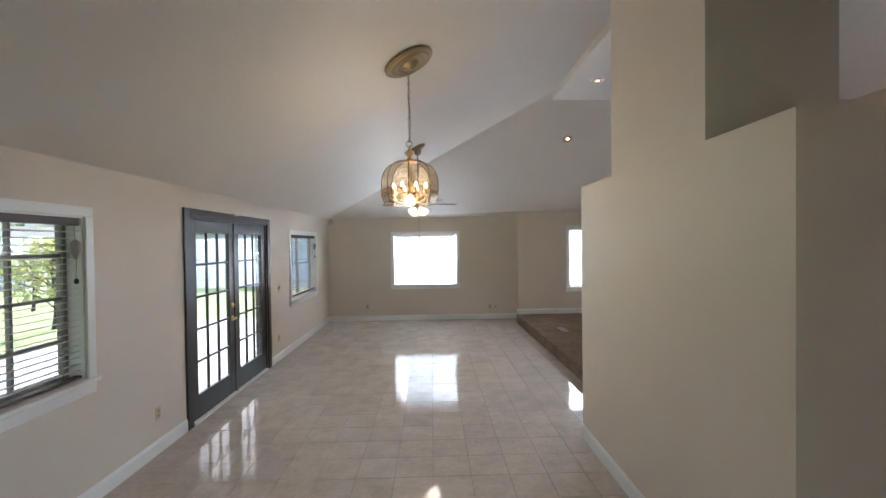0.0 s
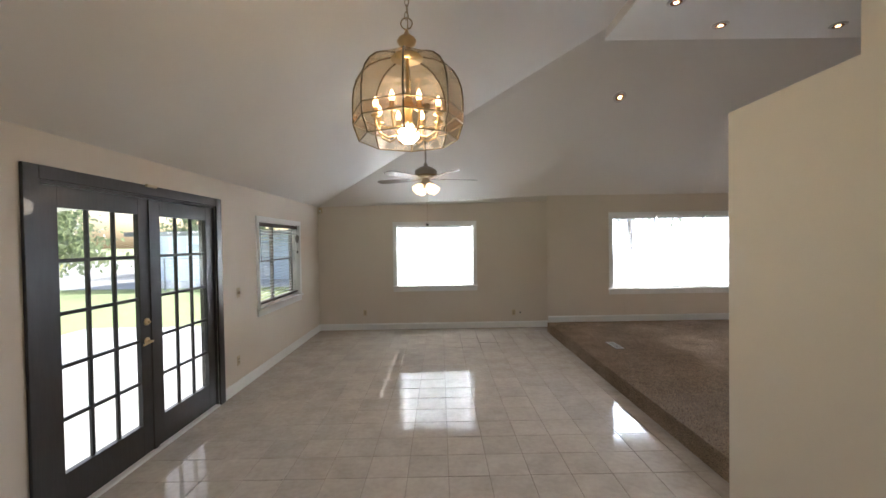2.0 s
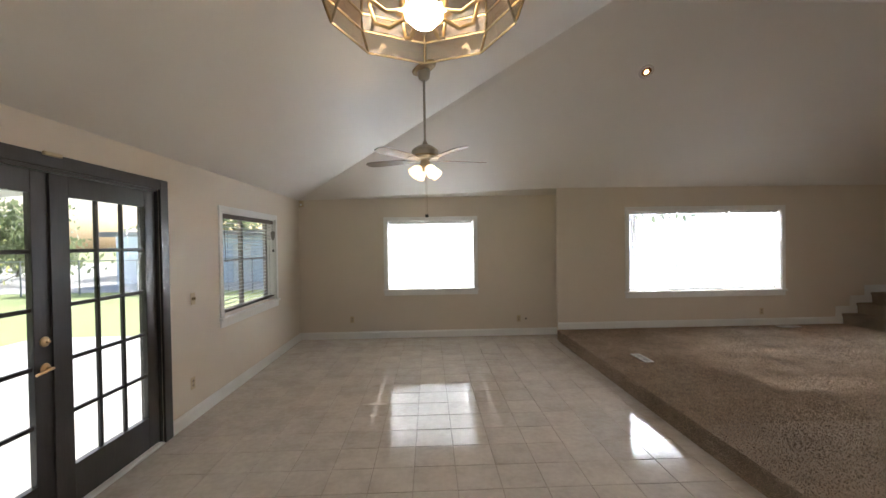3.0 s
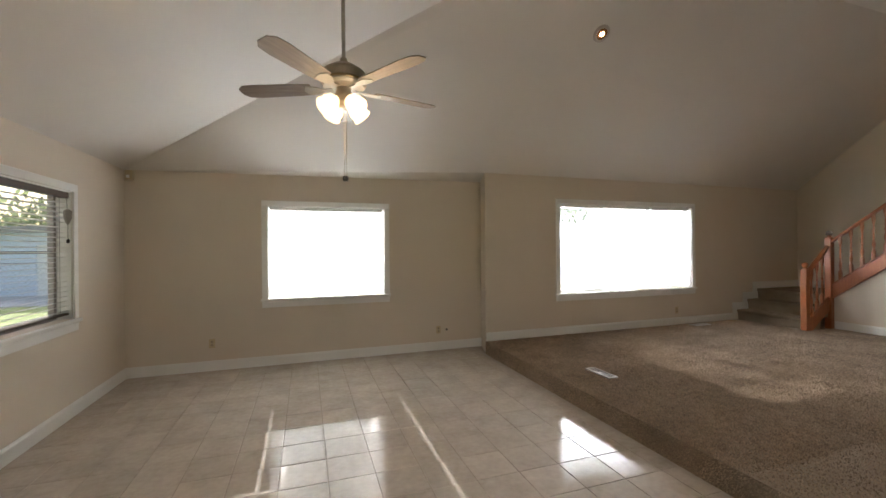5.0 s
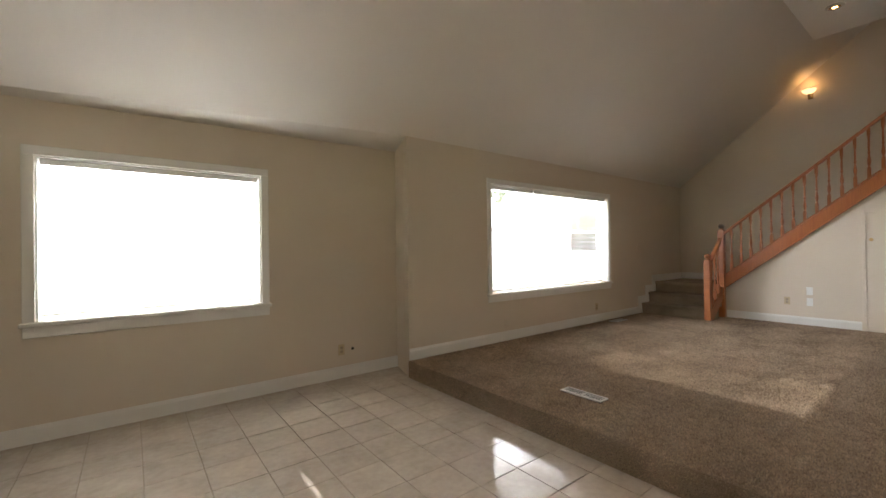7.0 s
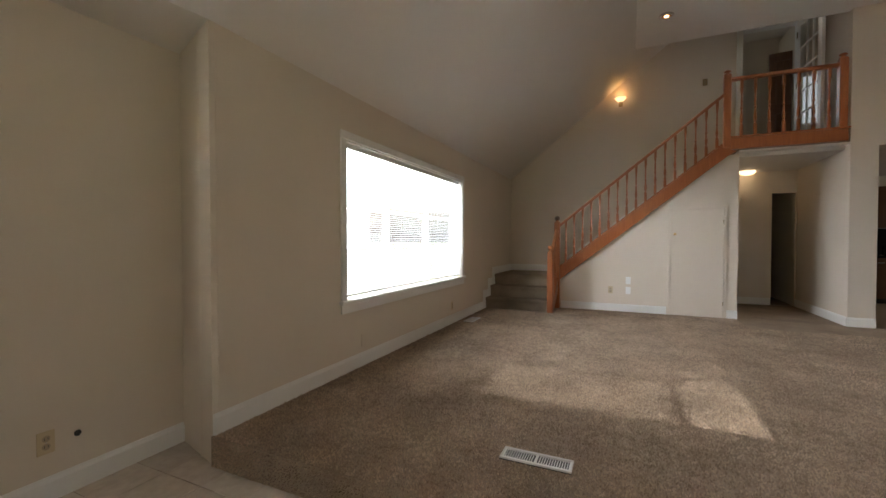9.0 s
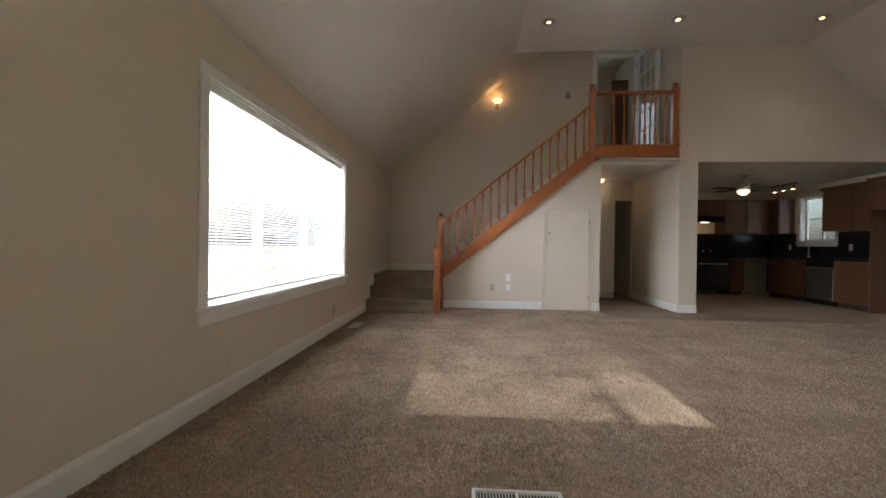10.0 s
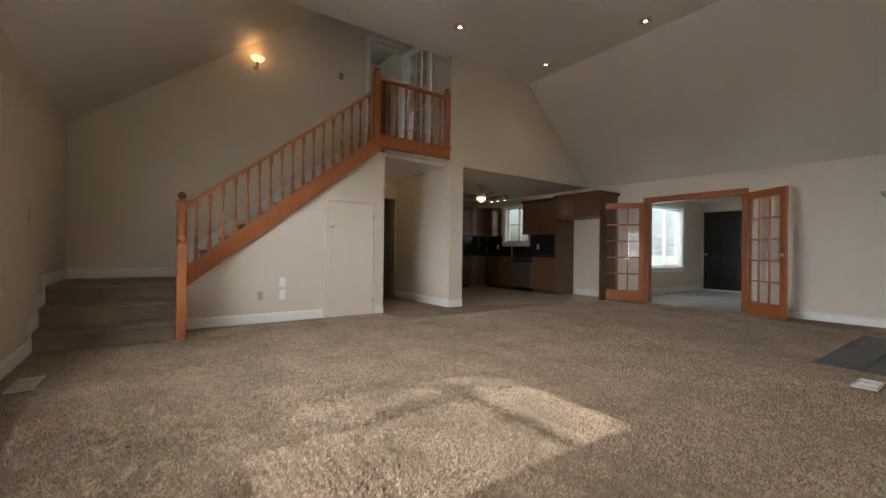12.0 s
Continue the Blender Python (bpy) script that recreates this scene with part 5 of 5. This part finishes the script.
for i in range(4):
    part("knob", lathe([(0.02, 0), (0.017, 0.022), (0.001, 0.024)], 12, m=Matrix.Translation((0.54, 0.12 + 0.166 * i, 0.97)) @ pose(0, 0, 0, 0, -90)), "chrome", rg)
hd = thing("range_hood", (10.66, 2.77, 1.80), "slim black range hood with a lit lamp", "range hood")
part("canopy", boxes((0, 0.435, 0, 0.74, 0, 0.14), bevel=0.01), "black", hd)
part("lamp", boxes((0.1, 0.2, 0.3, 0.44, -0.006, -0.0005)), "canlit", hd, "lit hood lamp")
fc = thing("kitchen_faucet", (9.93, 1.55, 1.04), "curved steel kitchen faucet at the sink", "faucet")
part("base", lathe([(0.028, 0), (0.026, 0.03), (0.014, 0.05)], 16), "chrome", fc)
part("spout", tube([(0, 0, 0.05), (0, 0, 0.20), (0, 0.03, 0.26), (0, 0.09, 0.27), (0, 0.13, 0.22)], 0.011, 8), "chrome", fc)
outlet(SOUTHW(SY + 0.0155), -9.15, 1.25, "white outlet on the black backsplash", "white")
outlet(SOUTHW(SY + 0.0155), -10.6, 1.25, "white outlet on the black backsplash", "white")
tl = thing("track_light", (9.95, 2.05, 2.548), "ceiling track with three small lit spots above the sink", "track light")
part("track", boxes((-0.35, 0.35, -0.02, 0.02, -0.03, 0), bevel=0.003), "oldbrass", tl)
for u in (-0.25, 0, 0.25):
    s = part("spot", lathe([(0.02, 0), (0.032, -0.05), (0.045, -0.09), (0.04, -0.09)], 16, m=Matrix.Translation((u, 0, -0.04))), "oldbrass", tl)
    part("lamp_face", lathe([(0.036, -0.126), (0.03, -0.134), (0.001, -0.137)], 14, m=Matrix.Translation((u, 0, 0))), "canlit", s)
kf = thing("ceiling_fan", (8.92, 3.51, 2.28), "dark kitchen ceiling fan with a lit glass bowl", "ceiling fan")
part("canopy", lathe([(0.07, 0.268), (0.065, 0.22), (0.015, 0.20), (0.012, 0.12)], 20), "chrome", kf, smooth=True)
part("motor_housing", lathe([(0.06, 0.0), (0.11, 0.02), (0.115, 0.08), (0.07, 0.12), (0.012, 0.13)], 24), "chrome", kf, smooth=True)
kb = mesh_of(prism([(0.11, -0.04), (0.5, -0.065), (0.56, -0.04), (0.56, 0.04), (0.5, 0.065), (0.11, 0.04)], 0.03, 0.038), "blade")
kb.materials.append(M["darkwood"])
for k in range(5):
    part("blade", kb, None, kf, at=pose(0, 0, 0, 8, 0, 72 * k + 20))
b = part("light_bowl", lathe([(0.10, -0.005), (0.105, -0.02), (0.08, -0.06), (0.03, -0.085), (0.001, -0.088)], 24), "litshade", kf, "lit frosted glass bowl", smooth=True)
b = thing("flush_light", (5.9, -0.3, 2.498), "small white flush ceiling lamp in the foyer", "ceiling lamp")
part("bowl", lathe([(0.15, 0), (0.15, -0.02), (0.12, -0.06), (0.05, -0.085), (0.001, -0.09)], 24), "litshade", b, smooth=True)
hl = thing("flush_light", (9.33, 6.02, 2.538), "small lit ceiling lamp at the end of the hall", "ceiling lamp")
part("bowl", lathe([(0.12, 0), (0.12, -0.02), (0.10, -0.05), (0.04, -0.07), (0.001, -0.074)], 24), "litshade", hl, smooth=True)
v = thing("bathroom_vanity", (10.7, 5.35, CARPET_Z), "dark cabinet with pale top past the hall doorway", "cabinet")
part("body", boxes((0, 0.45, 0, 0.8, 0, 0.82), bevel=0.003), "darkwood", v)
part("top", boxes((-0.02, 0.46, -0.02, 0.82, 0.821, 0.86), bevel=0.003), "white", v)

# ---------------------------------------------------------------- outdoors
structure("ground", boxes((-400, 400, -400, 400, -0.62, -0.30)), "grass", "sunlit lawn around the house", "ground")
patio = structure("patio", boxes((-7.7, WX - 0.165, -1.0, 11.5, -0.298, -0.06)), "concrete", "pale concrete patio slab", "patio")
cover = thing("patio_cover", (0, 0, 0), "white painted patio cover with exposed rafters", "patio cover")
part("roof_deck", prism([(WX - 0.17, 2.62), (-6.3, 2.30), (-6.3, 2.35), (WX - 0.17, 2.67)], -1.0, 8.3, axis="y"), "outwhite", cover)
for i in range(13):
    y = -0.9 + i * 0.76
    part("rafter", prism([(WX - 0.17, 2.49), (-6.4, 2.16), (-6.4, 2.30), (WX - 0.17, 2.62)], y, y + 0.045, axis="y"), "outwhite", cover)
part("beam", boxes((-6.1, -6.0, -1.0, 8.3, 2.02, 2.19)), "outwhite", cover)
for y in (-0.8, 3.2, 8.1):
    part("post", boxes((-6.1, -6.0, y, y + 0.1, -0.06, 2.02)), "outwhite", cover)
eave = structure("trim_eave", boxes((WX, JX + 0.1, NY + 0.17, 11.35, 2.38, 2.50), (JX + 0.13, 9.2, NY2 + 0.17, 11.10, 2.33, 2.45)), "outwhite", "white roof eave above the windows", "eave")
shed = thing("house", (-12.0, 26.0, -0.3), "low grey-blue neighbouring house behind the fence", "house")
part("wall", pierced(-5.0, 5.0, 0.0, 4.0, 0, 2.6, [(-2.5, -1.2, 0.9, 2.1), (1.2, 2.2, 0, 2.1)], "x"), "housewall", shed)
part("roof", boxes((-5.6, 5.6, -0.6, 4.6, 2.602, 2.85)), "houseroof", shed)
part("window", boxes((-2.5, -1.2, 0.1, 0.14, 0.9, 2.1)), "glass", shed)
part("door", boxes((1.2, 2.2, 0.1, 0.15, 0, 2.1)), "outwhite", shed)
fence = thing("chain_link_fence", (-22.0, 21.0, -0.3), "grey chain-link fence along the back of the lawn", "fence")
for i in range(12):
    part("post", tube([(i * 2.4, 0, 0), (i * 2.4, 0, 1.5)], 0.03, 8), "wire", fence)
part("top_rail", tube([(0, 0, 1.46), (26.4, 0, 1.46)], 0.02, 8), "wire", fence)
bm = bmesh.new()
for i in range(176):
    x = i * 0.15
    for s in (1, -1):
        x1 = min(max(x + s * 1.4, 0.0), 26.4)
        k = abs(x1 - x) / 1.4
        if k > 0.05:
            tube([(x, 0.01 * s, 0.04), (x1, 0.01 * s, 0.04 + 1.4 * k)], 0.004, 3, bm)
tagged(part("mesh", bm, "wire", fence), kind="stuff")
structure("road", boxes((-80, 60, 22.0, 60.0, -0.298, -0.28)), "concrete", "pale gravel road behind the fence", "road")
# assumed pale ground, added to bounce sun upwards and whiten the window view
structure("driveway", boxes((WX, 12, NY + 0.2, 20.5, -0.298, -0.27)), "concrete", "pale concrete slab added to whiten the window view", "driveway")


def tree(x, y, h, r, mat, label, seed, clumps=26, leaves=90, base=0.35, size=0.11):
    """A tapered trunk with limbs and a crown of many small leaves."""
    rnd = random.Random(seed)
    t = thing("tree", (x, y, -0.3), label, "tree")
    bm = tube([(0, 0, 0), (0.05, 0.03, h * 0.3), (-0.03, 0.06, h * 0.6), (0.02, 0, h * 0.9)], 0.05 + 0.02 * r, 8)
    tips = []
    for i in range(clumps):
        a, z = rnd.uniform(0, 6.28), h * rnd.uniform(base, 0.95)
        q = r * (1.1 - 0.75 * max(0, z / h - base)) * rnd.uniform(0.35, 1.0)
        tip = (q * math.cos(a), q * math.sin(a), z + 0.2 * r)
        tube([(0, 0, z - 0.3 * r), (tip[0] * 0.5, tip[1] * 0.5, z), tip], 0.018, 5, bm)
        tips.append(tip)
    part("trunk", bm, "bark", t)
    vs, fs = [], []
    for tip in tips:
        for k in range(leaves):
            c = Vector(tip) + Vector((rnd.gauss(0, 1), rnd.gauss(0, 1), rnd.gauss(0, 0.8))) * r * 0.24
            q = Euler((rnd.uniform(0, 6.28), rnd.uniform(0, 6.28), rnd.uniform(0, 6.28))).to_matrix()
            s = size * rnd.uniform(0.6, 1.3)
            n0 = len(vs)
            vs += [tuple(c + q @ Vector(p)) for p in ((-s, 0, 0), (0, -s * 0.5, 0), (s, 0, 0), (0, s * 0.5, 0.03))]
            fs.append((n0, n0 + 1, n0 + 2, n0 + 3))
    me = bpy.data.meshes.new("crown")
    me.from_pydata(vs, [], fs)
    tagged(part("crown", me, mat, t), kind="stuff")
    return t


tree(-9.9, 11.8, 2.3, 0.8, "leafyellow", "young tree with bright yellow leaves on the lawn", 1, clumps=22, leaves=70, size=0.06)
tree(-13.5, 15.0, 2.4, 0.8, "leafyellow", "small yellow-green tree on the lawn", 2, clumps=18, leaves=60, size=0.07)
for i, (x, y, h, r) in enumerate(((-14, 33.0, 6.0, 3.0), (-24, 26.0, 5.5, 3.0), (-30, 18.0, 7.0, 3.2), (-7, 31.0, 6.5, 3.2), (-20, 36.0, 6.0, 3.0), (-30, 34.0, 7.0, 3.4), (-38, 27.0, 6.0, 3.0), (-1, 40.0, 6.0, 3.2), (-42, 12.0, 6.0, 3.0))):
    tree(x, y, 0.62 * h, r, "leafgreen", "bushy green tree behind the fence", 10 + i, clumps=30, leaves=80, base=0.15, size=0.2)
tree(6.55, 16.2, 6.6, 1.9, "leafgreen", "dense green tree outside the wide window", 30, clumps=60, leaves=110, base=0.42, size=0.17)
# added board that glows so the north windows look out on white
structure("backdrop", boxes((-4, 70, 56, 56.2, -1, 16)), "backdropglow", "glowing white board added to bleach the window view", "backdrop")

# ---------------------------------------------------------------- carpet pile and floor tiles
rng = np.random.default_rng(5)


def pile(name, x0, x1, y0, y1, count, holes, label, h=0.011):
    """Many short leaning tufts standing in the carpet."""
    px, py = rng.uniform(x0, x1, count), rng.uniform(y0, y1, count)
    keep = np.ones(count, bool)
    for a, b, c, d in holes:
        keep &= ~((px > a) & (px < b) & (py > c) & (py < d))
    px, py = px[keep], py[keep]
    n = len(px)
    a, hh = rng.uniform(0, 6.283, n), h * rng.uniform(0.5, 1.3, n)
    w = rng.uniform(0.0036, 0.0072, n)
    lx, ly = rng.normal(0, 0.006, n), rng.normal(0, 0.006, n)
    z = CARPET_Z
    v = np.empty((n, 4, 3))
    for k in range(3):
        v[:, k, 0], v[:, k, 1], v[:, k, 2] = px + w * np.cos(a + 2.094 * k), py + w * np.sin(a + 2.094 * k), z - 0.001
    v[:, 3, 0], v[:, 3, 1], v[:, 3, 2] = px + lx, py + ly, z + hh
    i = np.arange(n)[:, None] * 4
    f = np.concatenate([i + np.array([[0, 1, 3]]), i + np.array([[1, 2, 3]]), i + np.array([[2, 0, 3]])], axis=0)
    me = bpy.data.meshes.new(name)
    me.from_pydata(v.reshape(-1, 3).tolist(), [], f.tolist())
    ob = part(name, me, "tuft")
    return tagged(ob, label, "carpet pile", kind="stuff")


GR = [(2.59, 2.72, 8.17, 8.54), (5.85, 6.19, 9.88, 10.02), (2.76, 2.92, 4.91, 5.21), (2.29, 3.26, 2.49, 4.59), (7.05, 8.8, 8.98, 10.2)]
pile("carpet_pile", 2.145, 7.665, 6.5, NY2 - 0.02, 235000, GR, "brown-beige carpet tufts of the raised floor")
pile("carpet_pile", 2.145, 7.0, 2.0, 6.5, 110000, GR, "brown-beige carpet tufts towards the foyer", 0.011)

n = 16000
ty, tz = rng.uniform(4.52, NY2 - 0.01, n), rng.uniform(0.004, CARPET_Z + 0.004, n)
ln, a = rng.uniform(0.006, 0.013, n), rng.uniform(0, 6.283, n)
v = np.empty((n, 4, 3))
for k in range(3):
    v[:, k, 0], v[:, k, 1], v[:, k, 2] = 2.141, ty + 0.0034 * np.cos(a + 2.094 * k), tz - 0.006 + 0.0034 * np.sin(a + 2.094 * k)
v[:, 3, 0], v[:, 3, 1], v[:, 3, 2] = 2.14 - ln, ty + rng.normal(0, 0.004, n), tz - 0.006 + rng.normal(0.0, 0.004, n)
i = np.arange(n)[:, None] * 4
f = np.concatenate([i + np.array([[0, 1, 3]]), i + np.array([[1, 2, 3]]), i + np.array([[2, 0, 3]])], axis=0)
me = bpy.data.meshes.new("carpet_edge_pile")
me.from_pydata(v.reshape(-1, 3).tolist(), [], f.tolist())
tagged(part("carpet_edge_pile", me, "tuft"), "brown carpet tufts on the face of the step", "carpet pile", kind="stuff")
T, G = 0.305, 0.0045
near = mesh_of(boxes((0, T - G, 0, T - G, -0.006, 0.0), bevel=0.0018), "tile")
near.materials.append(M["tile"])
floor_tiles = tagged(new("floor_tiles"), "glossy beige ceramic floor tiles in a straight grid", "tiled floor", kind="structure")
rest_v, rest_f = [], []
nx0, nx1 = math.floor((WX - 0.155) / T), math.ceil((JX - 0.155) / T)
ny0, ny1 = math.floor((-1.5 - 5.735) / T), math.ceil((NY - 5.735) / T)
count = 0
for j in range(ny0, ny1):
    for i in range(nx0, nx1):
        x0, y0 = 0.155 + i * T + G / 2, 5.735 + j * T + G / 2
        cx0, cx1, cy0, cy1 = max(x0, WX), min(x0 + T - G, 2.138 if y0 < NY2 - 0.2 else 2.26), max(y0, -1.5), min(y0 + T - G, NY)
        if cx1 - cx0 < 0.01 or cy1 - cy0 < 0.01:
            continue
        whole = cx1 - cx0 > T - G - 1e-4 and cy1 - cy0 > T - G - 1e-4
        tilt = pose(0, 0, 0, rng.normal(0, 0.13), rng.normal(0, 0.13), 0)
        if whole and 4.2 < y0 < 10.2 and count < 290:
            count += 1
            part("tile", near, None, floor_tiles, at=Matrix.Translation((x0, y0, 0)) @ tilt)
        else:
            n0 = len(rest_v)
            rest_v += [(cx0, cy0, 0), (cx1, cy0, 0), (cx1, cy1, 0), (cx0, cy1, 0), (cx0, cy0, -0.006), (cx1, cy0, -0.006), (cx1, cy1, -0.006), (cx0, cy1, -0.006)]
            rest_f += [tuple(n0 + k for k in q) for q in ((0, 1, 2, 3), (0, 4, 5, 1), (1, 5, 6, 2), (2, 6, 7, 3), (3, 7, 4, 0))]
me = bpy.data.meshes.new("tiles")
me.from_pydata(rest_v, [], rest_f)
tagged(part("tile_field", me, "tilefar", floor_tiles), "glossy beige tiles along the edges", kind="stuff")
